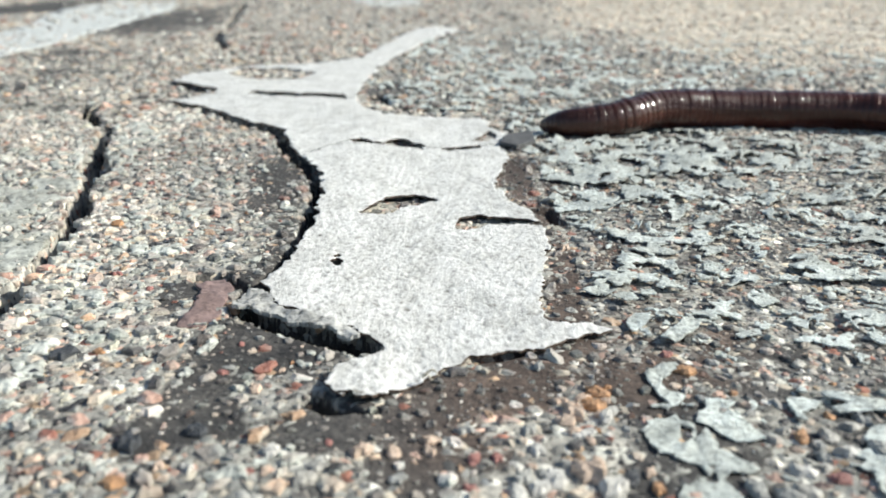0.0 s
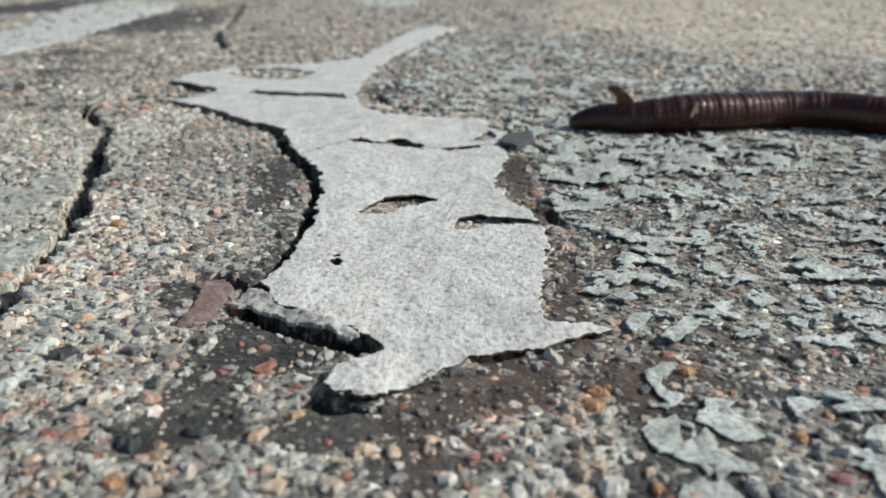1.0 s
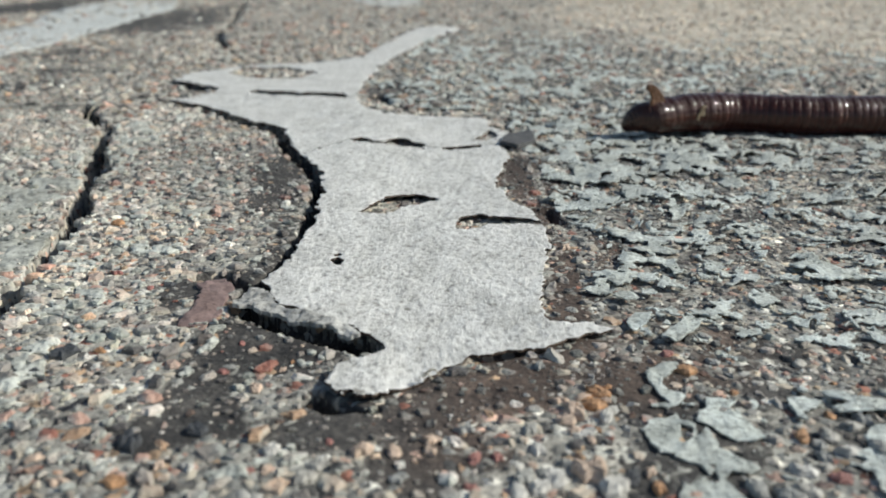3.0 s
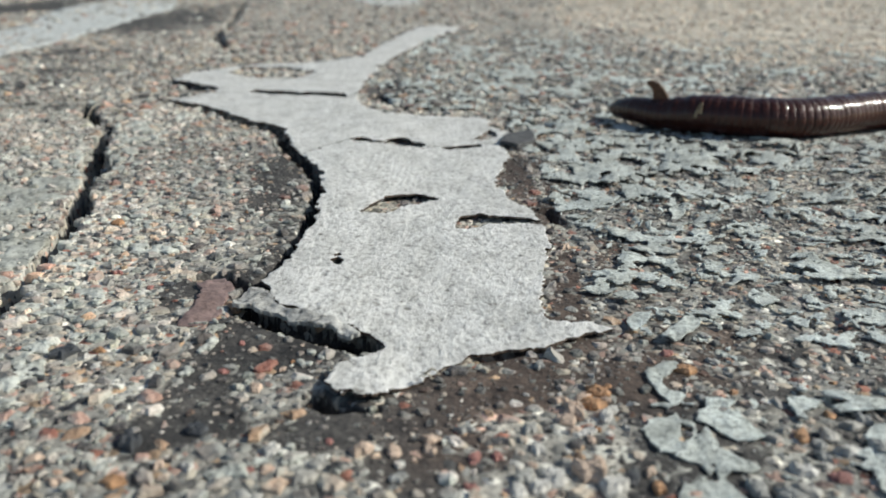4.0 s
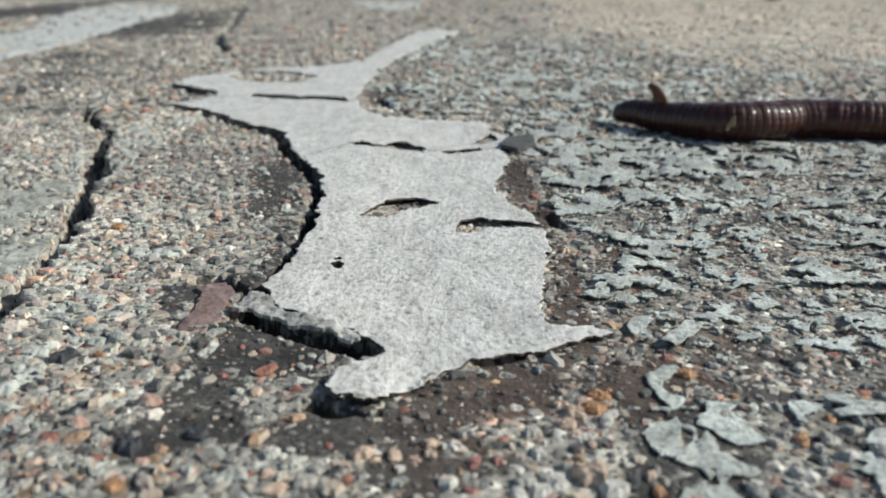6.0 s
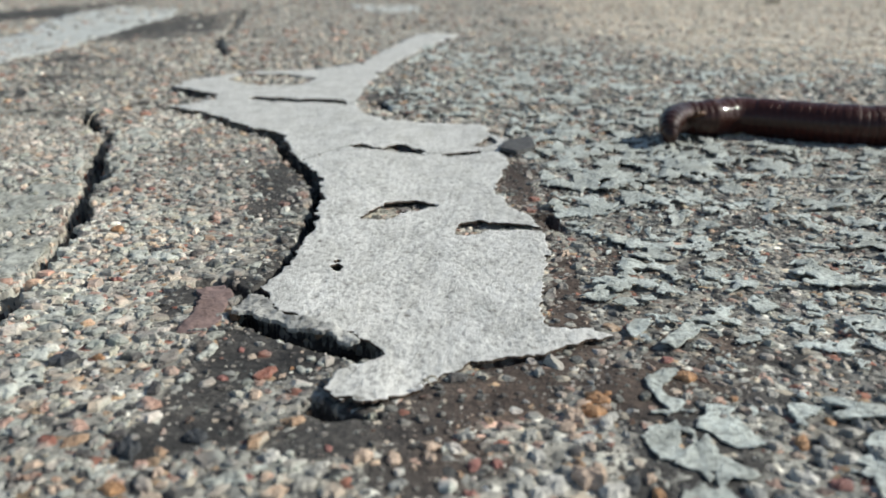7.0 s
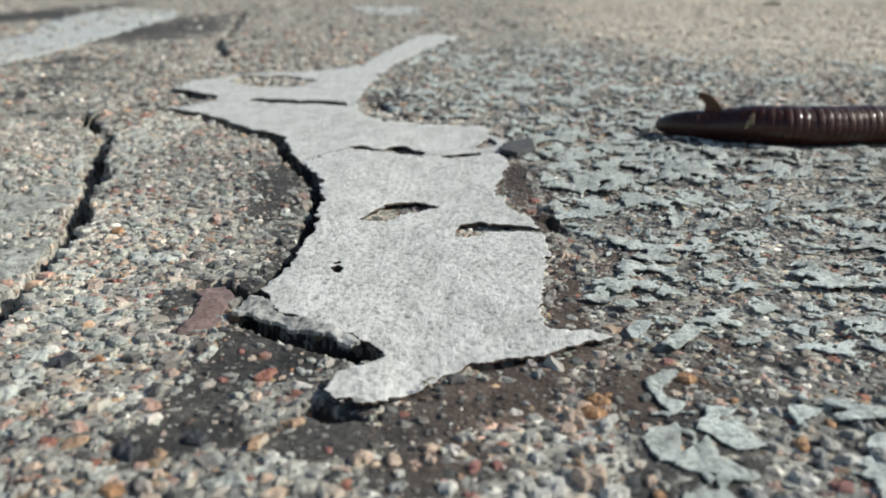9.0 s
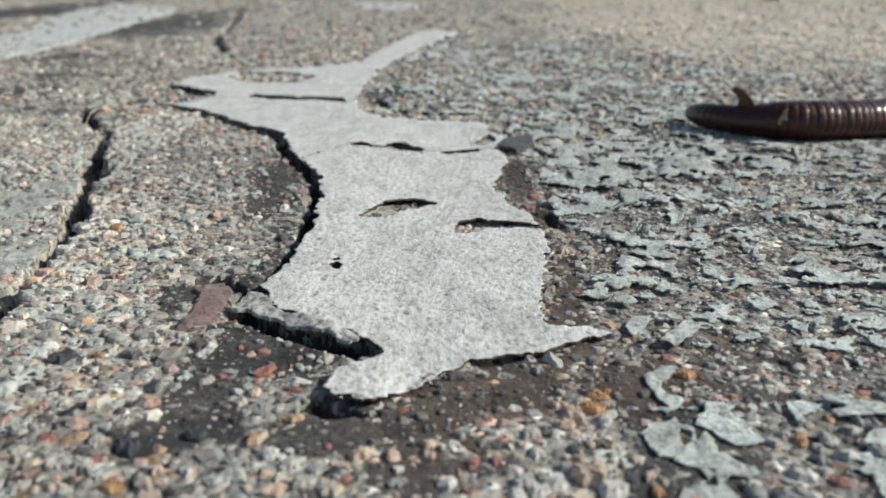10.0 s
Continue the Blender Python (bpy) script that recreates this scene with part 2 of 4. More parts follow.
HOLE_D = [(-13.3, 112.0), (-11.8, 114.3), (-10.3, 112.4), (-8.8, 111.6), (-7.6, 112.8), (-6.8, 114.7), (-5.6, 114.7), (-4.3, 112.4), (-2.8, 111.3), (-2.7, 108.0), (-4.2, 109.1), (-6.3, 109.8), (-9.4, 110.2), (-11.4, 110.5)]
HOLE_E = [(-1.5, 108.7), (1.3, 109.8), (3.6, 110.5), (5.0, 111.6), (5.9, 109.4), (3.6, 108.3), (1.2, 107.3)]
HOLE_F = [(-9.9, 77.4), (-8.3, 78.1), (-7.3, 79.7), (-6.3, 82.3), (-6.2, 83.3), (-4.5, 84.2), (-3.0, 84.7), (-1.5, 83.8), (-0.2, 83.6), (-1.4, 82.5), (-2.7, 81.0), (-4.7, 80.4), (-5.0, 78.1), (-6.6, 77.0), (-8.2, 77.0)]
HOLE_G = [(0.9, 73.3), (1.5, 75.8), (2.5, 77.0), (3.5, 77.8), (4.7, 76.8), (6.5, 76.2), (8.4, 75.7), (10.4, 74.6), (10.2, 73.5), (8.1, 74.2), (6.4, 74.2), (4.0, 73.7), (3.6, 72.6), (2.6, 71.9), (1.2, 72.5)]
PIT = [(-9.5, 64.4), (-9.0, 64.8), (-8.5, 63.5), (-8.8, 62.1), (-9.3, 62.9)]
CHIP = [(-15.6, 53.4), (-15.5, 54.2), (-15.1, 55.2), (-14.7, 56.8), (-14.0, 56.7), (-13.1, 55.3), (-12.1, 53.5), (-10.7, 52.4), (-9.1, 51.7), (-7.7, 50.9), (-6.7, 50.1), (-5.5, 48.8), (-6.2, 48.4), (-7.0, 48.7), (-7.7, 49.4), (-8.8, 49.5), (-9.5, 50.4), (-10.8, 50.9), (-11.9, 52.0), (-13.2, 52.6), (-13.9, 53.4), (-14.8, 53.2)]
NEAR_LIP = [(-8.2, 41.2), (-7.6, 42.2), (-6.6, 41.5), (-6.1, 41.0), (-4.7, 40.5), (-3.9, 40.3), (-4.7, 40.0), (-5.8, 40.1), (-6.9, 40.0)]
PINK = [(-19.5, 59.0), (-18.6, 59.3), (-17.9, 60.1), (-16.6, 58.7), (-16.3, 55.5), (-16.1, 52.7), (-16.7, 51.4), (-17.6, 50.7), (-19.0, 50.9), (-18.5, 52.3), (-18.4, 54.1), (-18.6, 56.6)]
BAND = [(-169.4, 285.7), (-172.3, 321.2), (-181.0, 366.6), (-222.9, 495.1), (-240.4, 609.1), (-189.0, 589.7), (-164.1, 508.7), (-144.9, 398.5), (-135.3, 339.2), (-124.5, 264.7), (-126.5, 233.5), (-129.5, 216.4)]
BAND_FAR = [(-76.6, 651.8), (-19.4, 651.8), (-14.6, 554.5), (-22.4, 515.8), (-47.5, 523.1)]
CRACK_LEFT = [(-70.1, 156.3), (-62.7, 143.2), (-57.8, 134.1), (-55.0, 130.0), (-51.8, 120.2), (-48.7, 110.2), (-46.2, 102.0), (-42.2, 92.6), (-40.4, 86.3), (-39.3, 81.4), (-37.0, 74.6), (-35.5, 67.2), (-34.7, 62.5), (-34.1, 57.8), (-33.8, 51.7)]
VOID = [(-15.9, 54.1), (-14.7, 55.6), (-12.7, 54.2), (-9.9, 52.5), (-7.3, 51.3), (-5.8, 51.6), (-3.9, 48.0), (-4.0, 47.2), (-4.8, 46.9), (-5.3, 46.8), (-6.9, 47.9), (-8.5, 48.7), (-10.2, 49.4), (-11.9, 50.4), (-13.3, 51.3), (-15.3, 52.7)]
WEDGE = [(-54.1, 125.1), (-55.0, 133.5), (-50.3, 120.6), (-49.1, 114.7), (-45.3, 105.2), (-41.9, 98.8), (-40.7, 95.6), (-41.2, 93.1), (-40.8, 89.7), (-43.1, 94.8), (-45.4, 102.6), (-47.9, 110.2)]
WEDGE_NEAR = [(-36.9, 77.6), (-37.1, 75.3), (-36.2, 70.5), (-35.4, 65.8), (-34.8, 61.7), (-34.8, 61.2), (-34.4, 61.0), (-34.7, 65.1), (-35.0, 68.8), (-35.9, 73.1), (-36.0, 76.8), (-35.7, 79.1), (-38.4, 83.8), (-37.3, 80.4)]
CRACK_BACK = [(-154.0, 651.8), (-126.1, 523.1), (-102.0, 407.4), (-87.4, 333.0)]
CRACK_FAR = [(-86.6, 315.6), (-76.1, 281.2), (-66.5, 249.9)]
CRACK_EDGE = [(-50.7, 148.8), (-43.9, 143.2), (-36.6, 134.7), (-31.0, 126.6), (-25.8, 122.4), (-23.3, 115.6), (-20.6, 106.3), (-17.1, 98.3), (-14.6, 92.1), (-13.5, 84.7), (-13.2, 77.4), (-13.0, 72.8), (-13.0, 67.9), (-13.2, 64.3), (-13.7, 60.7), (-14.3, 57.6)]
SEAM = [(-20.8, 101.3), (-18.7, 102.0), (-16.1, 107.3), (-13.1, 111.7), (-7.5, 111.3), (-2.5, 109.5), (-1.3, 108.7), (6.2, 110.2), (8.1, 111.7), (11.8, 112.8)]
CRACK_H = [(-20.0, 60.7), (-18.3, 61.5), (-16.4, 59.2), (-14.7, 57.8), (-14.0, 57.4)]
FLAKE_ZONE = [(-17.5, 173.5), (-11.9, 203.9), (-6.7, 285.7), (29.6, 374.1), (77.5, 359.3), (143.4, 255.2), (64.8, 97.7), (25.6, 31.3), (10.8, 31.3), (10.2, 35.9), (11.3, 40.5), (13.3, 46.1), (12.6, 49.4), (12.6, 53.1), (10.8, 57.4), (14.1, 67.9), (11.1, 76.4), (11.5, 89.5), (12.1, 100.7), (9.5, 114.8), (10.7, 130.5), (-8.4, 141.4), (-14.5, 154.2)]
CRACK_A = [(-13.4, 156.3), (-9.8, 147.5), (-6.9, 140.8)]
CRACK_B = [(9.2, 80.0), (10.8, 80.0), (11.5, 76.0)]
CRACK_C = [(11.1, 129.5), (13.2, 127.0), (16.2, 125.6)]
CRACK_D = [(12.7, 110.2), (14.6, 105.9)]
CRACK_E = [(-23.5, 295.0), (-17.3, 299.9), (-13.2, 310.2)]
SLATE = [(7.9, 110.2), (9.2, 116.0), (13.2, 118.1), (13.1, 110.9), (10.1, 107.3)]
FLAKE_A = [(10.9, 37.9), (11.4, 38.4), (12.4, 39.1), (13.2, 39.7), (13.3, 38.9), (13.8, 38.3), (13.8, 37.5), (13.3, 36.6), (12.6, 35.8), (11.8, 35.3), (11.3, 35.6), (11.0, 36.5)]
FLAKE_HOLE = [(13.1, 38.3), (13.5, 37.9), (13.4, 37.1), (12.7, 36.3), (12.5, 36.6), (12.9, 37.4)]
FLAKE_B = [(15.5, 41.3), (16.3, 41.3), (17.0, 40.8), (16.4, 40.1), (16.9, 38.9), (17.3, 37.9), (17.3, 37.2), (16.6, 36.8), (15.6, 36.9), (15.0, 37.4), (14.8, 38.1), (14.1, 38.7), (14.4, 39.6), (15.0, 40.1)]
FLAKE_C = [(13.2, 36.5), (14.4, 38.0), (14.5, 37.0), (14.5, 36.1), (15.1, 35.8), (15.3, 35.0), (16.0, 34.3), (15.3, 33.7), (14.4, 33.9), (13.9, 33.5), (13.8, 32.9), (13.9, 32.3), (13.4, 31.9), (13.4, 32.9), (13.8, 34.5), (12.9, 34.6), (11.8, 35.0), (12.0, 35.5)]
FLAKE_D = [(11.2, 32.0), (11.8, 32.9), (12.8, 33.2), (13.9, 32.9), (14.1, 32.4), (14.7, 30.9), (10.8, 30.8)]
FLAKE_E = [(20.2, 41.4), (21.2, 41.6), (22.2, 41.1), (21.5, 40.3), (20.5, 39.9), (20.4, 38.7), (20.0, 39.5), (20.0, 40.4)]
FLAKE_F = [(21.1, 35.4), (21.7, 35.0), (21.3, 33.4), (20.9, 31.9), (21.6, 31.0), (25.6, 38.4), (23.6, 38.1), (22.6, 37.1), (22.6, 36.1), (21.6, 35.6)]
FLAKE_G = [(12.5, 44.4), (13.7, 45.5), (14.9, 45.9), (15.0, 45.2), (13.5, 43.8), (13.2, 42.9), (13.4, 42.1), (14.4, 41.7), (13.5, 40.6), (13.0, 41.0), (12.6, 42.3), (12.6, 43.3)]
HOLE_H = [(2.0, 46.7), (3.6, 47.1), (5.3, 47.6), (6.4, 47.9), (6.6, 47.4), (5.2, 46.8), (3.5, 46.2), (2.0, 45.9)]
CRACK_G = [(-29.0, 233.5), (-26.1, 238.2), (-22.8, 243.1)]
HOLE_I = [(2.9, 114.0), (5.0, 115.5), (6.2, 118.8), (7.1, 121.4), (7.5, 118.0), (8.1, 116.3), (5.5, 114.0)]
SPLIT_TOP = [(-64.2, 141.9), (-65.8, 148.0), (-63.2, 144.3), (-58.1, 134.0), (-56.8, 130.4), (-60.1, 135.1)]
SPLIT = [(-53.8, 124.2), (-50.6, 115.1), (-48.4, 108.0), (-47.2, 101.6), (-44.3, 96.8), (-41.0, 88.5), (-40.7, 86.1), (-40.2, 82.5), (-38.0, 79.1), (-36.8, 77.4), (-37.0, 79.7), (-40.1, 87.0), (-42.4, 93.4), (-45.1, 101.0), (-47.6, 109.4), (-50.2, 117.2), (-52.7, 124.2)]
SPLIT_LOW = [(-37.2, 75.5), (-36.3, 70.6), (-35.5, 65.8), (-34.6, 65.0), (-35.1, 68.7), (-36.0, 72.8)]
SPLIT_NEAR = [(-36.6, 58.1), (-35.7, 59.9), (-34.8, 61.2), (-33.6, 59.2), (-32.9, 55.8), (-32.6, 53.9), (-32.6, 50.8)]
FLAKE_J = [(22.4, 42.1), (23.3, 42.1), (24.3, 41.1), (25.7, 40.8), (26.8, 40.6), (26.3, 39.6), (23.9, 39.6), (22.5, 39.6), (22.4, 40.2), (23.4, 40.5), (22.7, 41.2)]
FLAKE_K = [(14.7, 49.2), (15.7, 50.4), (17.4, 52.2), (18.4, 51.7), (17.2, 50.1), (15.6, 48.5)]
FLAKE_M = [(13.0, 51.9), (14.0, 53.4), (15.2, 53.2), (14.2, 51.2), (13.1, 50.2)]
DARK_NEAR = [(-21.8, 39.3, 3.9, 3, 0.45), (-14, 37.8, 3.2, 2.3, 0.4), (-1.8, 34, 2.9, 2.8, 0.8), (-15.1, 46.1, 2.6, 3.9, 0.8), (-13.9, 41.8, 3.1, 4, 0.7), (-16.1, 35.9, 1.8, 2.1, 0.7), (-6.3, 38.1, 3.5, 2.9, 0.7), (-11.6, 48.5, 4.6, 2.6, 0.6), (1.2, 42.4, 6.9, 3.1, 0.7), (12.3, 43.1, 2.1, 4.2, 0.6), (9.7, 33.5, 1.7, 1.8, 0.5), (-27.1, 47.7, 1.5, 2.5, 0.4), (-11.3, 38.1, 3.8, 2.3, 0.4), (3.4, 34.9, 1.8, 1.5, 0.3), (-7.8, 35.9, 1.8, 1.6, 0.4), (12.87, 42.16, 1.6, 2.4, 0.6), (-2.93, 38.31, 5, 1.6, 0.5), (-9.19, 45.77, 3, 2.5, 0.35), (-11.78, 47.77, 3.5, 2, 0.4)]
DARK_MIDDLE = [(34.4, 114, 3.7, 3.5, 0.5), (-21.5, 97.7, 4.3, 21.5, 0.7), (-14.5, 67.9, 2.3, 9.3, 0.7), (-31.6, 125.6, 5.4, 9.5, 0.6), (-20.2, 56.8, 2.6, 4.5, 0.7), (-13.9, 50.3, 3.2, 2.7, 0.5), (10.3, 63.05, 1.8, 8, 0.8), (9.03, 54.24, 1.7, 6, 0.8), (10.57, 79.14, 1.4, 4, 0.8), (-17.9, 86.08, 3, 14, 0.5), (-20.25, 56.7, 2.2, 4, 0.5), (-15.53, 59.25, 1.8, 3, 0.7), (-15.5, 50.83, 1.8, 1.6, 0.6), (8.9, 97, 3, 17, 1.2)]
DARK_FAR = [(-126.1, 367.3, 36.1, 102.6, 0.48), (-111.9, 236, 19.9, 24.8, 0.5), (-92.2, 182.6, 14.3, 42, 0.6), (-67.7, 144.4, 6.2, 18.6, 0.3), (-134.5, 492.8, 33.2, 182.6, 0.45), (-267.2, 618.3, 29.6, 244.3, 0.7), (-12.89, 158.28, 4.5, 10, 0.7), (-245.06, 479.58, 48, 80, 0.9), (-156.99, 341.27, 20, 25, 0.3)]
FLAKE_SPOTS = [(20.1, 100.7, 8.8, 19.3, 0.02), (-8.2, 182.6, 9.8, 45.3, -0.05), (34.4, 114.0, 3.7, 3.5, -0.14), (14.0, 37.5, 3.5, 4.5, 0.02), (11.9, 32.6, 1.7, 1.8, 0.03), (23.3, 41.8, 3.1, 2.7, 0.05), (21.9, 34.4, 1.5, 2.9, 0.06), (16.8, 71.1, 4.2, 10.1, 0.02)]
RESIDUE_SPOTS = [(-44.5, 118.9, 7.7, 26.6, 0.6), (-47.3, 89.5, 7.2, 40.4, 1), (-38.9, 67.9, 3.1, 9.3, 1.5), (-44.8, 78.4, 3.5, 12.1, 0.8), (-28.5, 74.6, 7.2, 21.1, 0.6), (-24.0, 53.1, 4.9, 7.0, 0.6), (-25.6, 46.1, 4.4, 5.5, 0.6), (-21.9, 37.0, 3.7, 3.8, 0.5), (-15.8, 32.1, 4.3, 2.6, 0.5), (-10.2, 33.5, 3.5, 2.3, 0.4), (-47.6, 377.4, 33.0, 161.0, 0.4), (-72.5, 229.6, 23.1, 56.1, 0.4)]
PALE_ZONE = [(-30.0, 88.5, 5.0, 12, 0.7), (-46.9, 123.3, 8.0, 25.9, 0.8), (-29.3, 80.4, 7.1, 17.1, 1.2), (-47.3, 89.5, 6.6, 40.4, 0.8), (-29.4, 61.0, 5.1, 10.3, 0.8), (-24.3, 59.7, 2.7, 7.4, 0.4), (-38.7, 69.5, 4.2, 13.1, 0.6)]
CREAM_ZONE = [(7.2, 33.8, 2.6, 1.8, 1), (4.0, 32.8, 2.2, 1.3, 1), (7.9, 39.9, 1.2, 2, 1), (-20.6, 34.2, 3, 2.2, 1), (-8.6, 33.8, 2.6, 1.4, 1), (-13.4, 33.1, 2.6, 1.2, 1), (-11.6, 42.2, 1.3, 1.8, 1), (18.7, 34.2, 2.6, 2.2, 1), (22.3, 38.1, 1.4, 1.4, 1), (-1.9, 35.7, 2.6, 1, 1), (-29.7, 61.7, 4, 8, 1), (-26.0, 77.6, 4, 9, 1)]
PALE_SPOTS = [(4.6, 33.3, 3.2, 2.2, 0.15), (9.2, 33.8, 2.4, 2, 0.1), (18.6, 33.3, 3, 2.4, 0.5), (19.4, 37.3, 2, 2.5, 0.3), (-14.7, 32.8, 6, 2, 0.4), (-8.6, 33.8, 4, 2, 0.4), (-46.0, 123.3, 9.8, 28.5, 0.4), (-10.7, 33.5, 5.8, 1.8, 0.3), (7.9, 39.9, 1.5, 2.8, 0.5), (-47.3, 89.5, 5.9, 33.3, 0.4), (-29.4, 62.3, 7.5, 15.0, 0.5), (-31.6, 89.5, 7.9, 26.9, 0.4), (-56.1, 350.2, 26.4, 119.7, 0.4), (118.8, 471.6, 119.3, 216.3, 0.5), (7.3, 34.4, 3.3, 2.4, 0.6), (-11.2, 41.8, 1.4, 2.0, 0.4)]
PEBBLES_F = [(7.5, 39.8, 1.99, 2), (9.2, 42.0, 1.68, 3), (6.8, 38.9, 1.45, 2), (9.2, 39.2, 1.46, 5), (7.9, 37.7, 1.29, 5), (8.7, 40.6, 1.50, 3), (6.7, 41.2, 1.19, 2), (8.2, 41.5, 1.20, 2), (7.1, 37.9, 1.23, 2), (7.4, 34.0, 2.54, 2), (5.6, 33.5, 1.96, 5), (8.4, 32.8, 1.92, 5), (4.0, 33.5, 1.68, 0), (5.0, 36.2, 1.34, 5), (20.9, 37.3, 1.52, 1), (21.1, 35.7, 1.62, 5), (18.1, 34.2, 1.70, 5), (22.9, 35.7, 1.76, 0), (23.6, 39.0, 1.42, 0), (16.6, 32.0, 1.61, 0)]
PEBBLES_A = [(6.9, 39.3, 0.72, 2), (7.2, 37.5, 0.82, 5), (7.9, 36.9, 0.81, 2), (8.5, 38.0, 0.64, 3), (6.7, 37.6, 0.63, 5), (9.5, 41.1, 0.74, 2), (6.9, 41.8, 0.55, 5), (7.9, 40.0, 0.66, 5), (8.7, 40.8, 0.74, 2), (8.1, 39.0, 0.58, 5), (9.6, 39.6, 0.59, 1), (-6.6, 44.9, 0.58, 2), (-5.8, 44.0, 0.64, 5), (-6.7, 43.7, 0.56, 2), (-7.4, 44.6, 0.50, 1), (-10.1, 44.9, 0.65, 2), (-9.7, 46.1, 0.51, 3), (8.0, 34.9, 1.02, 2), (8.9, 35.9, 0.79, 1), (6.3, 34.9, 0.90, 1), (5.0, 34.0, 1.00, 0), (10.1, 38.1, 0.64, 5), (4.9, 41.8, 0.48, 5), (2.7, 38.1, 0.76, 1)]
PEBBLES_B = [(1.6, 35.2, 1.20, 4), (-25.2, 69.5, 1.14, 6), (-13.8, 44.6, 0.79, 4), (1.1, 38.1, 1.27, 0), (17.6, 39.9, 1.18, 1), (18.7, 38.1, 0.96, 1), (17.9, 44.6, 0.86, 0), (20.0, 36.5, 1.23, 0), (17.5, 42.4, 0.69, 3), (4.8, 38.1, 1.27, 0), (6.1, 45.3, 1.09, 0), (-13.5, 48.5, 0.61, 4), (19.3, 34.4, 1.31, 1), (14.2, 45.3, 0.94, 3), (-17.5, 49.4, 0.62, 5), (-0.7, 35.9, 1.22, 2), (-22.6, 47.3, 0.97, 3), (19.6, 33.3, 1.28, 4), (19.4, 37.3, 1.38, 3), (-24.7, 46.9, 2.23, 6), (15.2, 44.9, 1.44, 3), (9.1, 42.1, 1.03, 3), (8.4, 41.4, 0.88, 3), (-4.3, 35.9, 1.53, 2)]
PEBBLES_C = [(-20.2, 78.7, 0.70, 3), (-23.2, 58.5, 0.81, 4), (28.9, 68.2, 0.82, 2), (11.0, 67.9, 1.53, 2), (2.8, 35.4, 1.03, 4), (22.0, 39.6, 0.92, 3), (0.4, 39.6, 0.46, 5), (-69.9, 203.9, 1.74, 5), (-11.3, 42.4, 1.17, 2), (-16.5, 36.2, 2.15, 6), (-25.6, 44.6, 1.07, 6), (-13.4, 37.4, 1.57, 6), (9.4, 33.5, 1.46, 6), (-2.2, 33.5, 1.17, 0), (-6.4, 34.4, 1.19, 1), (7.4, 40.5, 1.13, 2), (8.9, 39.7, 0.98, 2), (9.9, 42.8, 0.69, 3), (9.2, 44.2, 0.64, 5), (7.2, 34.0, 1.98, 2), (4.8, 32.8, 1.51, 5), (10.4, 34.0, 0.99, 2), (10.5, 32.8, 1.10, 3), (3.7, 32.4, 1.36, 5)]
PEBBLES_D = [(22.6, 38.4, 1.56, 1), (17.5, 32.4, 1.63, 1), (15.2, 32.6, 1.50, 0), (19.7, 35.2, 1.16, 0), (18.7, 36.2, 0.89, 2), (4.5, 34.7, 0.72, 2), (-8.9, 34.0, 0.85, 2), (-9.7, 33.8, 0.70, 4), (-16.2, 33.1, 1.38, 3), (-19.0, 33.1, 1.24, 2), (-21.0, 35.0, 1.01, 2), (-18.4, 35.0, 1.16, 1), (-12.9, 34.2, 1.14, 5), (-8.9, 35.5, 1.46, 5), (-6.8, 33.3, 1.39, 1), (-20.7, 33.3, 1.11, 1), (-14.4, 34.5, 1.00, 2), (-2.5, 35.7, 1.18, 2), (-0.7, 37.0, 1.36, 2), (1.3, 32.8, 0.96, 4), (-6.1, 36.5, 0.60, 4), (-31.6, 52.7, 0.73, 1), (-31.6, 56.9, 1.30, 5), (-32.1, 74.8, 1.66, 3)]
PEBBLES_E = [(-32.4, 80.0, 1.18, 5), (-36.5, 86.1, 1.13, 5), (-33.7, 89.5, 1.04, 4), (-27.1, 61.7, 1.03, 4), (-21.9, 59.2, 1.13, 6), (-26.2, 68.8, 1.34, 6), (17.6, 40.9, 1.15, 2), (12.7, 49.9, 0.97, 2), (14.8, 47.4, 1.11, 4), (14.7, 42.5, 1.02, 1), (12.7, 48.4, 0.94, 1), (24.8, 46.5, 0.92, 2), (23.9, 43.4, 0.62, 3), (17.4, 46.4, 1.09, 0), (15.2, 41.5, 0.86, 0)]
FIBRES = [(-69.5, 153.3, 9, 105, 2.2), (-56.1, 133.5, 7, 75, 2), (-72.7, 163.5, 5, 130, 1.2), (-0.8, 43.1, 1, 35, 0.5), (-1.0, 42.9, 0.8, -25, 0.4), (-49.6, 96.5, 3, 20, 0.6)]


SMALL_CRACKS = [CRACK_A, CRACK_B, CRACK_C, CRACK_D, CRACK_E, CRACK_G, CRACK_H]


# ---- fields over the plan ----
def lattice(ix, iy, seed):
    h = (ix.astype(np.int64) * 374761393 + iy.astype(np.int64) * 668265263 + seed * 982451653) & 0xFFFFFFFF
    h = ((h ^ (h >> 13)) * 1274126177) & 0xFFFFFFFF
    return ((h ^ (h >> 16)) & 0xFFFF) / 65535.0


def value_noise(x, y, seed):
    ix, iy = np.floor(x), np.floor(y)
    fx, fy = x - ix, y - iy
    fx, fy = fx * fx * (3 - 2 * fx), fy * fy * (3 - 2 * fy)
    a, b = lattice(ix, iy, seed), lattice(ix + 1, iy, seed)
    c, d = lattice(ix, iy + 1, seed), lattice(ix + 1, iy + 1, seed)
    return (a * (1 - fx) + b * fx) * (1 - fy) + (c * (1 - fx) + d * fx) * fy


def fbm(x, y, size, octaves=4, seed=0):
    total, weight, k = 0, 0, 1.0
    for o in range(octaves):
        total = total + k * value_noise(x / size * 2 ** o, y / size * 2 ** o, seed + o * 17)
        weight, k = weight + k, k * 0.55
    return total / weight


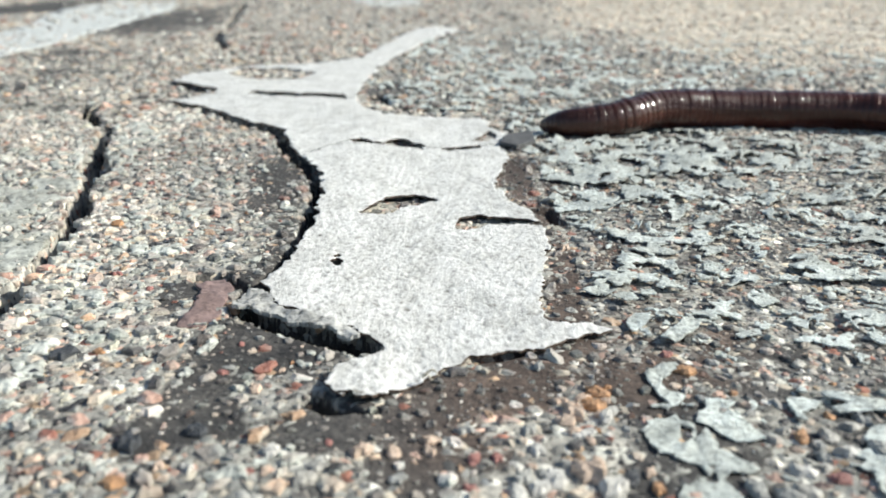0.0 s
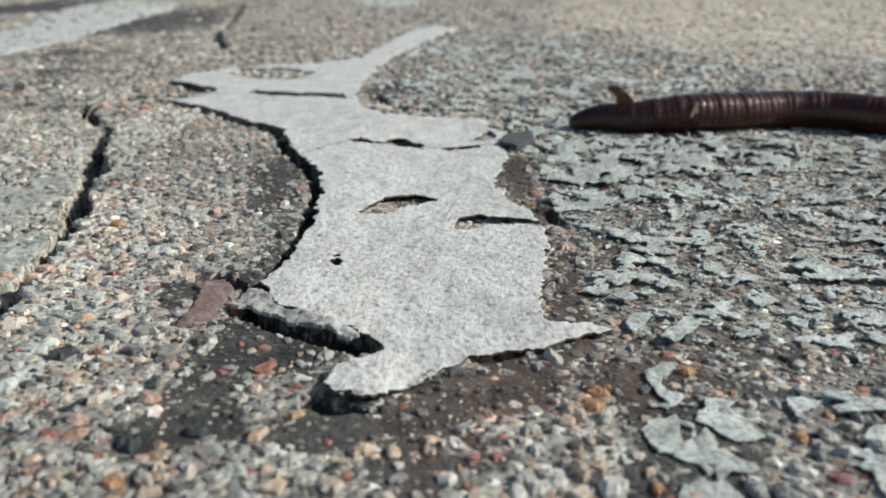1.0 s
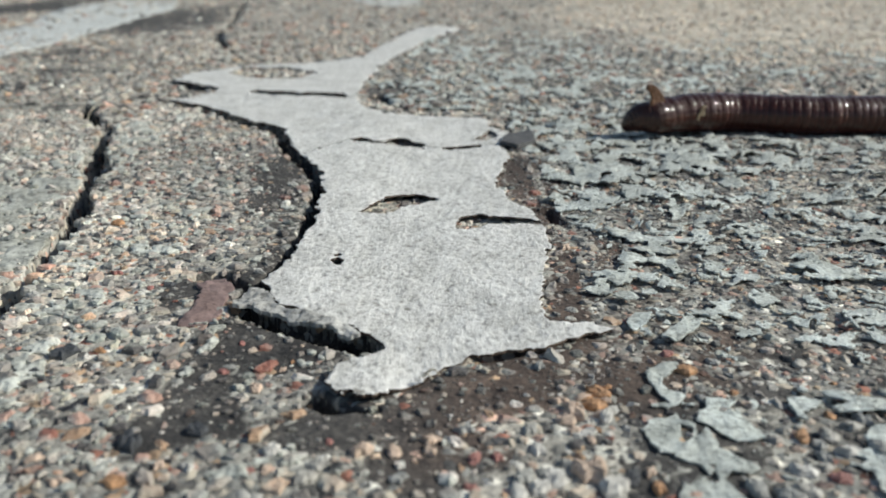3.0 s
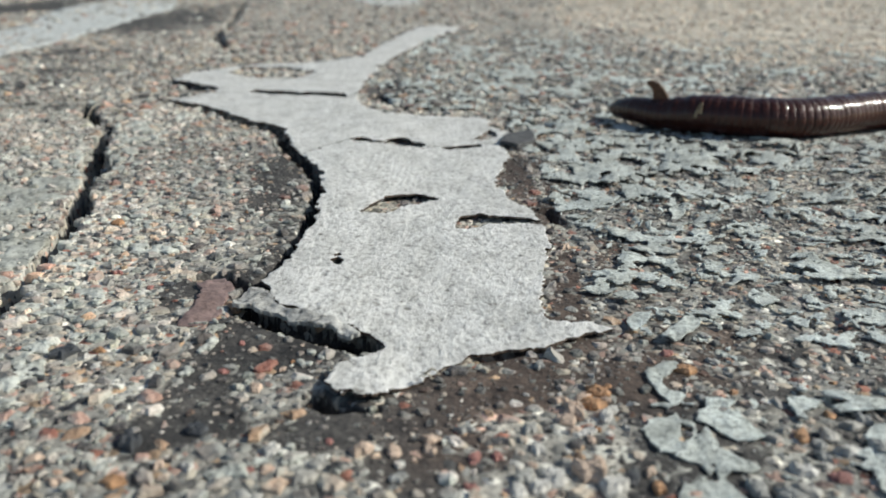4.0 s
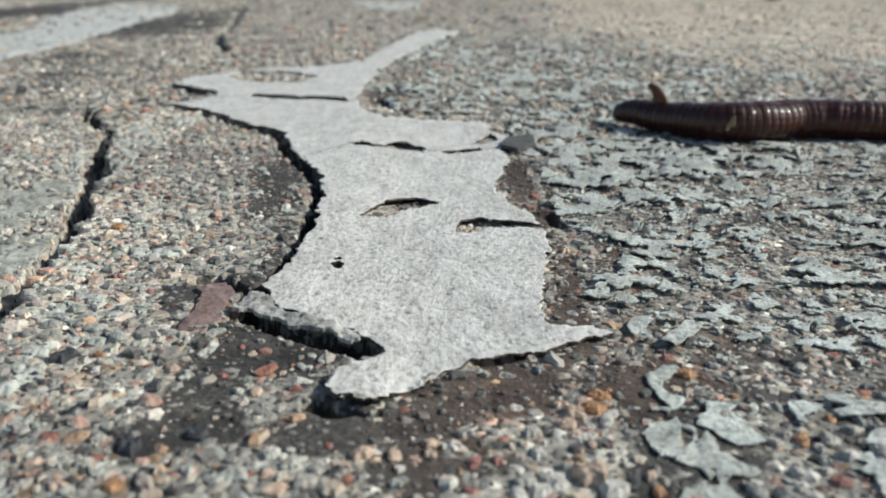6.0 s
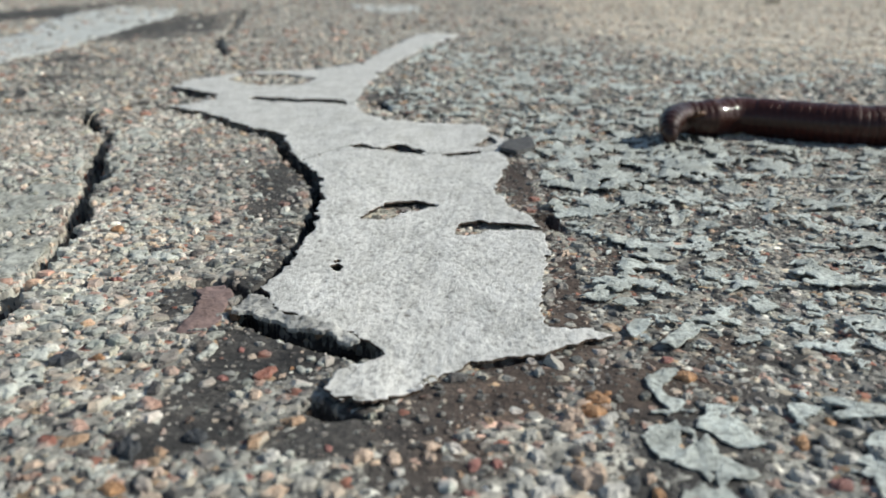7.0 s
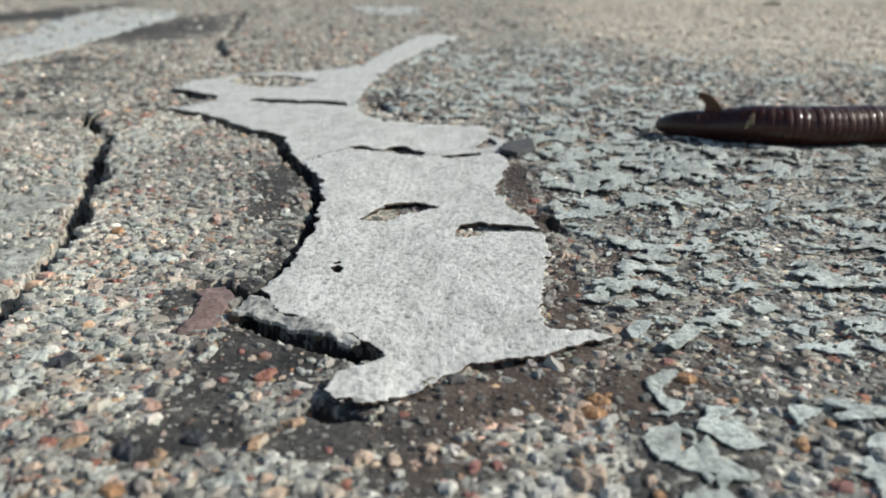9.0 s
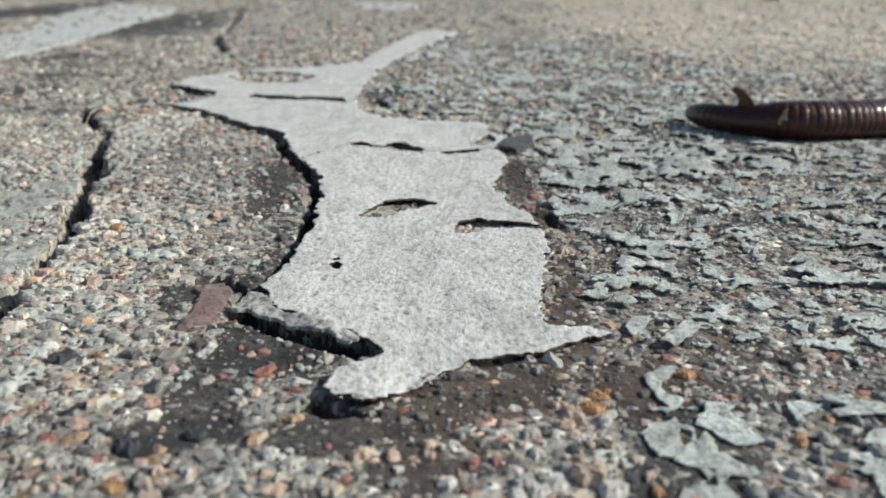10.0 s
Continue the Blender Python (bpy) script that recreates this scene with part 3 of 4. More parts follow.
def smooth(a, b, v):
    s = np.clip((v - a) / (b - a), 0, 1)
    return s * s * (3 - 2 * s)


def line_distance(x, y, points):
    best = np.full(x.shape, 1e9)
    for (ax, ay), (bx, by) in zip(points, points[1:]):
        ux, uy = bx - ax, by - ay
        k = np.clip(((x - ax) * ux + (y - ay) * uy) / (ux * ux + uy * uy), 0, 1)
        best = np.minimum(best, np.hypot(x - ax - k * ux, y - ay - k * uy))
    return best


def inside(x, y, points):
    """Distance to the outline: above 0 within it."""
    ring = points + points[:1]
    odd = np.zeros(x.shape, bool)
    for (ax, ay), (bx, by) in zip(ring, ring[1:]):
        if ay != by:
            odd ^= ((ay > y) != (by > y)) & (x < (bx - ax) * (y - ay) / (by - ay) + ax)
    return np.where(odd, 1, -1) * line_distance(x, y, ring)


def spots(x, y, rows):
    total = np.zeros(x.shape)
    for cx, cy, rx, ry, amount in rows:
        total += amount * np.exp(-1.2 * (((x - cx) / rx) ** 2 + ((y - cy) / ry) ** 2))
    return total


def crack_depth(x, y):
    rag = fbm(x, y, 3.0, 4, 5) - 0.5
    fine = fbm(x, y, 0.9, 2, 8) - 0.5
    left = np.maximum.reduce([inside(x, y, q) for q in (SPLIT_TOP, SPLIT, SPLIT_LOW, SPLIT_NEAR)]) + 1.0 * rag + 0.5 * fine
    left = np.maximum(left, 0.25 - line_distance(x, y, CRACK_LEFT) * np.where((y > 57) & (y < 125), 1, 9) + 0.4 * rag)
    edge = line_distance(x, y, CRACK_EDGE) + 0.8 * rag + 0.3 * fine
    far = np.minimum(line_distance(x, y, CRACK_FAR), 1.0 + line_distance(x, y, CRACK_BACK)) + 2.5 * rag
    small = np.minimum.reduce([line_distance(x, y, q) for q in SMALL_CRACKS]) / np.clip(y / 100, 1, 4) + 0.8 * rag
    return np.maximum(np.maximum(np.maximum(5.0 * smooth(-0.12, 0.12, left + 0.6), 5.0 * smooth(1.2, 0.95, edge)), 3.0 * smooth(2.2, 1.6, far)), 2.5 * smooth(0.75, 0.5, small))


def hole_depth(x, y):
    deep = np.zeros(x.shape)
    for hole, much in ((HOLE_A, 1), (HOLE_B, 1), (HOLE_D, 0.3), (HOLE_E, 0.5), (HOLE_F, 0.12), (HOLE_G, 0.12), (HOLE_I, 0.1), (PIT, 0.7)):
        deep = np.maximum(deep, much * smooth(-0.8, 0.2, inside(x, y, hole) + 0.5 * (fbm(x, y, 1.5, 3, 78) - 0.5)))
    rag = 0.9 * (fbm(x, y, 1.2, 4, 77) - 0.5)
    deep = np.maximum(deep, 1.9 * smooth(-0.15, 0.3, inside(x, y, VOID) + 0.5 * rag))
    deep = np.maximum(deep, 0.35 * smooth(-0.3, 0.2, inside(x, y, HOLE_H)))
    for hole in (WEDGE, WEDGE_NEAR):
        deep = np.maximum(deep, 0.8 * smooth(-0.2, 0.5, inside(x, y, hole) + rag))
    deep = np.maximum(deep, 1.5 * smooth(-0.3, 0.2, inside(x, y, NEAR_LIP) + 0.5 * (fbm(x, y, 1.0, 3, 75) - 0.5)))
    return deep


def slab(x, y):
    crack = np.array(CRACK_LEFT[::-1])
    return np.where(y < 146, smooth(0.3, -0.3, x - np.interp(y, crack[:, 1], crack[:, 0])), 0)


def ground_height(x, y):
    near = smooth(2500, 600, np.hypot(x, y))
    z = near * (1.0 * (fbm(x, y, 30, 3, 1) - 0.5) + 0.45 * (fbm(x, y, 6, 3, 2) - 0.5) + 0.3 * (fbm(x, y, 1.4, 3, 3) - 0.5))
    return z - 0.7 * slab(x, y) - crack_depth(x, y) - 1.6 * hole_depth(x, y)


def patch_field(x, y):
    f = np.maximum(inside(x, y, PATCH_LOWER), inside(x, y, PATCH_UPPER))
    for hole in (HOLE_A, GAP_A, HOLE_B, HOLE_C, HOLE_D, HOLE_E, HOLE_F, HOLE_G, HOLE_I, PIT):
        f = np.minimum(f, -inside(x, y, hole))
    f = np.minimum(f, line_distance(x, y, SEAM) - 0.05)
    return f + (1.3 + np.clip(y - 100, 0, 150) / 50) * (fbm(x, y, 2.2 + 0.0 * y, 5, 21) - 0.5) * smooth(40, 90, y) + 1.2 * (fbm(x, y, 0.9, 4, 22) - 0.5)


def sand_and_hole_shade(x, y):
    s = np.where(inside(x, y, FLAKE_ZONE) > 0, 0.52 + 0.22 * smooth(70, 50, y), 0.88) - 0.25 * smooth(62, 45, y) * smooth(-10, 6, x)
    s = s - spots(x, y, DARK_NEAR + DARK_MIDDLE + DARK_FAR) + spots(x, y, PALE_SPOTS)
    s = s + 0.7 * smooth(120, 300, y) * (fbm(x, y, 28, 4, 33) - 0.5)
    # Shade inside cracks and holes, painted in as dark binder without sand.
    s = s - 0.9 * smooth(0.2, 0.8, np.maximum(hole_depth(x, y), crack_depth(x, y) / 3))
    seen = smooth(0.95, 0.75, np.abs(x) / np.maximum(y, 28)) * smooth(15, 27, y) * smooth(1500, 900, y)
    s = np.clip(np.minimum(s, 1.0) + 0.95 * (fbm(x, y, 5.0, 4, 31) - 0.5), 0.02, 1)
    return s * seen + 0.75 * (1 - seen)


def dustiness(x, y):
    side = x / np.maximum(y, 28) + 0.15 * (fbm(x, y, 40, 3, 81) - 0.5)
    near = smooth(0.15, 0.38, side)
    return smooth(220, 430, y + 110 * near + 60 * (fbm(x, y, 25, 3, 82) - 0.5)) * smooth(0.03, 0.25, side)


# ---- building ----
def part(name, bm, mat, parent=None, label=""):
    me = bpy.data.meshes.new(name)
    bm.to_mesh(me)
    bm.free()
    me.materials.append(mat)
    ob = new(name, me)
    ob.parent = parent
    return tagged(ob, label)


def mesh_of(name, verts, faces, mat, soft=True):
    me = bpy.data.meshes.new(name)
    me.from_pydata(verts, [], faces)
    me.materials.append(mat)
    if soft:
        me.shade_smooth()
    return me


def grid_mesh(name, x, y, z, mat):
    rows, cols = x.shape
    me = bpy.data.meshes.new(name)
    me.vertices.add(rows * cols)
    me.vertices.foreach_set("co", (np.stack([x, y, z], -1) * MM).astype(np.float32).ravel())
    i = np.arange(rows * cols).reshape(rows, cols)
    quads = np.stack([i[:-1, :-1], i[:-1, 1:], i[1:, 1:], i[1:, :-1]], -1).reshape(-1, 4)
    fill_faces(me, quads)
    me.materials.append(mat)
    return me


def fill_faces(me, faces, soft=True):
    count, sides = faces.shape
    me.loops.add(count * sides)
    me.loops.foreach_set("vertex_index", faces.astype(np.int32).ravel())
    me.polygons.add(count)
    me.polygons.foreach_set("loop_start", np.arange(0, count * sides, sides, dtype=np.int32))
    me.update(calc_edges=True)
    me.validate()
    if soft:
        me.shade_smooth()
    else:
        me.shade_flat()


def build_ground():
    spread = np.concatenate([-np.geomspace(300, 0.8, 26), np.linspace(-0.75, 0.75, 480), np.geomspace(0.8, 300, 26)])
    ahead = 1 / np.linspace(1 / 28, 1 / 900, 400)
    depth = np.concatenate([[-40000, -8000, -1500, -300, -80, -30, 0, 15], ahead, np.geomspace(1000, 40000, 24)])
    y = np.repeat(depth[:, None], len(spread), 1)
    x = spread[None, :] * np.maximum(np.abs(y), 28)
    me = grid_mesh("ground", x, y, ground_height(x, y), GROUND)
    # This share also carries the painted darkening of cracks and holes.
    sand = me.attributes.new("sand", "FLOAT", "POINT")
    sand.data.foreach_set("value", sand_and_hole_shade(x, y).astype(np.float32).ravel())
    rust = me.attributes.new("rust", "FLOAT", "POINT")
    r = smooth(-6, 4, x) * smooth(130, 100, y) * smooth(-3, 1, 8 - np.abs(inside(x, y, PATCH_LOWER)))
    r = np.maximum(r, smooth(-0.5, 0.5, np.maximum.reduce([inside(x, y, q) for q in (HOLE_D, HOLE_F, HOLE_G, HOLE_I)])))
    rust.data.foreach_set("value", r.astype(np.float32).ravel())
    dusty = me.attributes.new("beige", "FLOAT", "POINT")
    b = dustiness(x, y)
    b = b * smooth(0.25, 0.5, fbm(x, y, 260, 4, 84) + 0.35 * smooth(1100, 700, y)) * smooth(3500, 1200, np.hypot(x, y))
    dusty.data.foreach_set("value", b.astype(np.float32).ravel())
    return tagged(new("ground", me), "old cracked paving with exposed sand grains and dark binder", "ground", kind="structure")


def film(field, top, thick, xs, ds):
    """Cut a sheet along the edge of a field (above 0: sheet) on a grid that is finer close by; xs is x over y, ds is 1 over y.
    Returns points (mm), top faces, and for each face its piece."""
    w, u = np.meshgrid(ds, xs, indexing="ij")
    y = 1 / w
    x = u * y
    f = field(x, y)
    f[np.abs(f) < 1e-4] = 1e-4
    on = f > 0
    cells = on[:-1, :-1].astype(int) + on[:-1, 1:] + on[1:, 1:] + on[1:, :-1]
    index, place, faces = {}, [], []

    def corner(i, j):
        key = (i, j)
        if key not in index:
            index[key] = len(place)
            place.append((x[i, j], y[i, j]))
        return index[key]

    def cut(a, b):
        key = (a, b) if a < b else (b, a)
        if key not in index:
            k = f[a] / (f[a] - f[b])
            index[key] = len(place)
            place.append((x[a] + k * (x[b] - x[a]), y[a] + k * (y[b] - y[a])))
        return index[key]

    for i, j in zip(*np.nonzero(cells)):
        i, j = int(i), int(j)
        ring = [(i, j), (i, j + 1), (i + 1, j + 1), (i + 1, j)]
        face = []
        for a, b in zip(ring, ring[1:] + ring[:1]):
            if on[a]:
                face.append(corner(*a))
            if on[a] != on[b]:
                face.append(cut(a, b))
        faces.append(face[::-1] if ds[0] < ds[-1] else face)
    head = list(range(len(place)))

    def root(a):
        while head[a] != a:
            head[a] = head[head[a]]
            a = head[a]
        return a

    for face in faces:
        r = root(face[0])
        for v in face[1:]:
            head[root(v)] = r
    pieces = {}
    for face in faces:
        pieces.setdefault(root(face[0]), []).append(face)
    p = np.array(place)
    return p, top(p[:, 0], p[:, 1], field(p[:, 0], p[:, 1])), thick, list(pieces.values())


def sheet_mesh(name, p, z, thick, faces, mat, edge=None):
    """A solid sheet: top, edge and underside."""
    used = sorted({v for face in faces for v in face})
    place = {v: k for k, v in enumerate(used)}
    n = len(used)
    verts = [(p[v, 0] * MM, p[v, 1] * MM, z[v] * MM) for v in used]
    verts += [(p[v, 0] * MM, p[v, 1] * MM, (z[v] - thick) * MM) for v in used]
    tops = [[place[v] for v in face] for face in faces]
    edges = set()
    for face in tops:
        for a, b in zip(face, face[1:] + face[:1]):
            if (b, a) in edges:
                edges.discard((b, a))
            else:
                edges.add((a, b))
    sides = [(b, a, a + n, b + n) for a, b in sorted(edges)]
    unders = [[v + n for v in face[::-1]] for face in tops]
    me = mesh_of(name, verts, tops + sides + unders, mat, False)
    flags = np.zeros(len(me.polygons), bool)
    flags[:len(tops)] = True
    me.polygons.foreach_set("use_smooth", flags)
    if edge:
        me.materials.append(edge)
        me.polygons.foreach_set("material_index", np.where(flags, 0, 1).astype(np.int32))
    return me


def gathered(name, p, z, thick, groups, mat):
    return sheet_mesh(name, p, z, thick, [face for g in groups for face in g], mat)


def build_patch():
    def top(x, y, f):
        lift = 0.32 + 0.5 * smooth(0, -14, x) * smooth(150, 100, y)
        lift = lift + 0.1 * smooth(49, 42, y) * smooth(-2, -5, x) - 0.22 * smooth(47.5, 45, y) * smooth(-4, -2, x) * smooth(3, 1, x)
        return 0.35 * (ground_height(x, y) + crack_depth(x, y) + 1.6 * hole_depth(x, y)) + lift * smooth(-0.6, 0.06, f) + 0.10 * (fbm(x, y * 0.6, 0.8, 3, 41) - 0.5) + 0.3 * (fbm(x, y, 9, 2, 42) - 0.5)

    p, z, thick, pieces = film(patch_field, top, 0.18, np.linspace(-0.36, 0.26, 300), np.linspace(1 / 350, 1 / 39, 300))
    pieces.sort(key=len, reverse=True)
    patch = tagged(new("paint_patch"), "worn off-white road paint patch, cracked and peeling on dark paving", "paint patch")
    patch.location = (0, 75 * MM, 0)
    faces = [face for g in pieces for face in g]
    seam = np.array(SEAM)
    for upper in (False, True):
        here = [face for face in faces if (p[face, 1].mean() > np.interp(p[face, 0].mean(), seam[:, 0], seam[:, 1])) == upper]
        ob = new("paint_plate", sheet_mesh("paint_plate", p - np.array([[0, 75.0]]), z, thick, here, WHITE, BACKING))
        ob.parent = patch
    return patch


def build_sheet(name, outline, mat, lift, thick, label, xs, ds, ragged=0.7, hug=0.5, edge=None, crumpled=0.2):
    def field(x, y):
        return inside(x, y, outline) + ragged * (fbm(x, y, ragged * 2, 4, 51) - 0.5) + 0.6 * ragged * (fbm(x, y, ragged * 0.45, 4, 52) - 0.5)

    def top(x, y, f):
        return hug * (ground_height(x, y) + crack_depth(x, y) + 1.6 * hole_depth(x, y)) + lift * smooth(-0.6, 0.06, f) + crumpled * (fbm(x, y, 1.5, 3, 43) - 0.5)

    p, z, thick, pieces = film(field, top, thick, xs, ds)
    me = sheet_mesh(name, p, z, thick, [face for g in pieces for face in g], mat, edge)
    return tagged(new(name, me), label, "paint chip")


def build_flakes(ground):
    def field(x, y):
        zone = inside(x, y, FLAKE_ZONE)
        cover = 0.548 - 0.02 * smooth(70, 120, y) + 0.16 * smooth(230, 420, y) + 0.5 * smooth(1.0, -2.0, zone) + 0.16 * (fbm(x, y, 12, 2, 66) - 0.5) - spots(x, y, FLAKE_SPOTS) + 0.05 * smooth(30, 60, x)
        blot = 1.8 * (0.62 * fbm(x * 0.8, y, 1.4, 3, 61) + 0.38 * fbm(x * 0.9, y, 0.5, 3, 67) - cover)
        wide = 2.2 * (0.60 * fbm(x * 0.8, y * 0.85, 1.9, 4, 61) + 0.40 * fbm(x * 0.9, y, 0.6, 3, 67) - cover + 0.015)
        far = 3.4 * (0.6 * fbm(x, y * 0.45, 3.2, 4, 65) + 0.4 * fbm(x, y * 0.5, 1.2, 3, 64) - cover)
        k = smooth(60, 84, y)
        blot = blot * (1 - k) + wide * k
        k = smooth(130, 190, y)
        blot = blot * (1 - k) + far * k
        net = 2.4 * (0.50 - cover - np.abs(fbm(x, y, 4.0, 4, 68) - 0.5)) + 0.9 * (fbm(x, y, 0.9, 4, 69) - 0.5)
        k = smooth(50, 44, y)
        gap = np.minimum.reduce([line_distance(x, y, q) for q in SMALL_CRACKS]) - 0.7
        f = np.minimum(blot * (1 - k) + net * k, gap)
        large = np.maximum.reduce([inside(x, y, q) for q in (FLAKE_A, FLAKE_B, FLAKE_C, FLAKE_D, FLAKE_E, FLAKE_F, FLAKE_G, FLAKE_J, FLAKE_K, FLAKE_M)])
        large = np.minimum(large, -inside(x, y, FLAKE_HOLE))
        return np.maximum(f, large + 0.34 * (fbm(x, y, 0.7, 4, 72) - 0.5))

    def top(x, y, f):
        curl = np.maximum(0, fbm(x, y, 4.0, 3, 62) - 0.42)
        return ground_height(x, y) * 0.7 + 0.20 + (0.8 + 0.9 * smooth(50, 75, y) - 1.0 * smooth(125, 160, y)) * curl + 0.26 * (fbm(x, y, 0.8, 3, 63) - 0.5)

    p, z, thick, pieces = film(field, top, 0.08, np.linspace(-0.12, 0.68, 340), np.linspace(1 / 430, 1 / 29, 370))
    nearest = sorted((g for g in pieces if len(g) > 5), key=lambda g: min(p[v, 1] for v in g[0]))[:290]
    for g in nearest:
        ob = new("paint_flake", sheet_mesh("paint_flake", p, z, 0.08, g, GREY))
        ob.parent = ground
    chosen = {id(g) for g in nearest}
    rest = [g for g in pieces if id(g) not in chosen]
    ob = new("small_paint_flakes", gathered("small_paint_flakes", p, z, 0.08, rest, GREY))
    tagged(ob, "small grey-green paint flakes curling off dark paving", "paint flakes", kind="stuff")


def residue_field(x, y):
    on = spots(x, y, RESIDUE_SPOTS)
    f = 1.5 * (0.62 * fbm(x, y, 2.6, 4, 91) + 0.38 * fbm(x, y, 0.8, 3, 92) - 0.69 + 0.21 * np.minimum(on, 1.6))
    f = np.minimum(f, 0.35 - 3 * np.minimum(0.3, crack_depth(x, y) + hole_depth(x, y)))
    return np.minimum(f, -0.4 - patch_field(x, y))


def build_residue(ground):
    def top(x, y, f):
        return ground_height(x, y) + 0.16 + 0.14 * smooth(0, 0.2, f) + 0.1 * (fbm(x, y, 0.6, 2, 93) - 0.5)

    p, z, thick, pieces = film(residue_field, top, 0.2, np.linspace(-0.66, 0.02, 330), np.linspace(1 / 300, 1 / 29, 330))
    for g in pieces:
        if len(g) > 4:
            ob = new("paint_residue", sheet_mesh("paint_residue", p, z, thick, g, RESIDUE))
            ob.parent = ground


def lumps(sides, seed, count):
    """A few worn grain shapes, about one across: a skirt in the binder, a rounded shoulder and a low uneven top."""
    rng = np.random.RandomState(seed)
    made = []
    for k in range(count):
        a = (np.arange(sides) + rng.uniform(-0.30, 0.30, sides)) * 2 * np.pi / sides
        reach = 0.5 * rng.uniform(0.58, 1.16, sides)
        lean = rng.uniform(-0.12, 0.12, 2)
        outer = np.stack([reach * np.cos(a), reach * np.sin(a) * rng.uniform(0.62, 0.98), np.full(sides, -0.24)], -1)
        rim = outer * rng.uniform(0.90, 0.98, (sides, 1))
        rim[:, 2] = rng.uniform(0.0, 0.10, sides)
        inner = outer * rng.uniform(0.50, 0.82, (sides, 1))
        inner[:, 2] = rng.uniform(0.10, 0.22, sides) + inner[:, :2] @ lean
        tip = np.array([[rng.uniform(-0.12, 0.12), rng.uniform(-0.1, 0.1), rng.uniform(0.13, 0.24)]])
        v = np.concatenate([outer, rim, inner, tip])
        f = []
        for q in range(sides):
            n = (q + 1) % sides
            for low in (0, sides):
                f += [(low + q, low + n, low + sides + n), (low + q, low + sides + n, low + sides + q)]
            f.append((2 * sides + q, 2 * sides + n, 3 * sides))
        made.append((v, np.array(f)))
    return made


TAKEN = {}


def packed(x, y, size):
    """Lay the grains side by side, the largest first; none covers one that lies already."""
    cell, keep = 3.2, np.zeros(len(x), bool)
    for i in np.argsort(-size):
        px, py, r = float(x[i]), float(y[i]), 0.42 * float(size[i])
        cx, cy = int(px // cell), int(py // cell)
        near = (q for dx in (-1, 0, 1) for dy in (-1, 0, 1) for q in TAKEN.get((cx + dx, cy + dy), ()))
        if all((px - qx) ** 2 + (py - qy) ** 2 > (r + qr) ** 2 for qx, qy, qr in near):
            TAKEN.setdefault((cx, cy), []).append((px, py, r))
            keep[i] = True
    return keep


def turned(rng, n):
    a, tilt, way = rng.uniform(0, 2 * np.pi, n), rng.normal(0, 0.13, n), rng.normal(0, 0.13, n)
    c, s = np.cos(a), np.sin(a)
    m = np.zeros((n, 3, 3))
    m[:, 0, 0], m[:, 0, 1], m[:, 1, 0], m[:, 1, 1], m[:, 2, 2] = c, -s, s, c, 1
    k = np.zeros((n, 3, 3))
    k[:, 0, 0] = k[:, 1, 1] = k[:, 2, 2] = 1
    k[:, 0, 2], k[:, 2, 0], k[:, 1, 2], k[:, 2, 1] = tilt, -tilt, way, -way
    return m @ k


def scatter(seed, near, far, per_mm, low, high, floor, wanted):
    rng = np.random.RandomState(seed)
    n = int(0.64 * (far ** 2 - near ** 2) * per_mm)
    y = np.sqrt(rng.uniform(near ** 2, far ** 2, n))
    x = rng.uniform(-0.64, 0.64, n) * y
    size = low * (high / low) ** (rng.uniform(0, 1, n) ** 2.0)
    ok = rng.uniform(0, 1, n) < floor + 1.15 * sand_and_hole_shade(x, y) ** 1.5
    ok &= rng.uniform(0, 1, n) < smooth(330, 200, y) + (far != 330)
    if wanted:
        ok &= wanted(x, y)
    ok &= (size < 1.2) | (inside(x, y, FLAKE_ZONE) < 0) | (y > 120)
    ok &= (patch_field(x, y) < 0.1) & (crack_depth(x, y) < 0.4) & (hole_depth(x, y) < 0.3) & (inside(x, y, CHIP) < 0.2) & (inside(x, y, PINK) < -0.2)
    ok &= (residue_field(x, y) < 0.03) | (size > 1.1) | (rng.uniform(0, 1, n) < 0.3)
    x, y, size = x[ok], y[ok], size[ok]
    ok = packed(x, y, size)
    x, y, size = x[ok], y[ok], size[ok]
    return x, y, size, turned(rng, len(x)), rng.randint(0, 8, len(x)), rng.uniform(-0.10, 0.05, len(x))


def build_grains(name, sides, seed, near, far, per_mm, low, high, label, ground=None, mat=STONE_MANY, floor=0.05, wanted=None):
    x, y, size, turn, kind, rise = scatter(seed, near, far, per_mm, low, high, floor, wanted)
    shapes = lumps(sides, seed, 8)
    z = ground_height(x, y) + rise * size
    chosen = np.zeros(len(x), bool)
    if ground:
        order = np.argsort(y - 9 * size)[:280]
        chosen[order] = True
        meshes = [mesh_of("pebble", (v * MM).tolist(), f.tolist(), STONE_ONE, False) for v, f in shapes]
        for i in order:
            ob = new("pebble", meshes[kind[i]])
            ob.parent = ground
            ob.matrix_basis = Matrix.Translation((x[i] * MM, y[i] * MM, z[i] * MM)) @ Matrix(turn[i].tolist()).to_4x4() @ Matrix.Scale(size[i], 4)
    allv, allf, start = [], [], 0
    for k, (v, f) in enumerate(shapes):
        pick = np.nonzero((kind == k) & ~chosen)[0]
        pts = np.einsum("nij,vj->nvi", turn[pick], v) * size[pick][:, None, None]
        pts += np.stack([x[pick], y[pick], z[pick]], -1)[:, None, :]
        allv.append(pts.reshape(-1, 3))
        allf.append((f[None] + (start + np.arange(len(pick)) * len(v))[:, None, None]).reshape(-1, 3))
        start += len(pick) * len(v)
    me = bpy.data.meshes.new(name)
    co = np.concatenate(allv) * MM
    me.vertices.add(len(co))
    me.vertices.foreach_set("co", co.astype(np.float32).ravel())
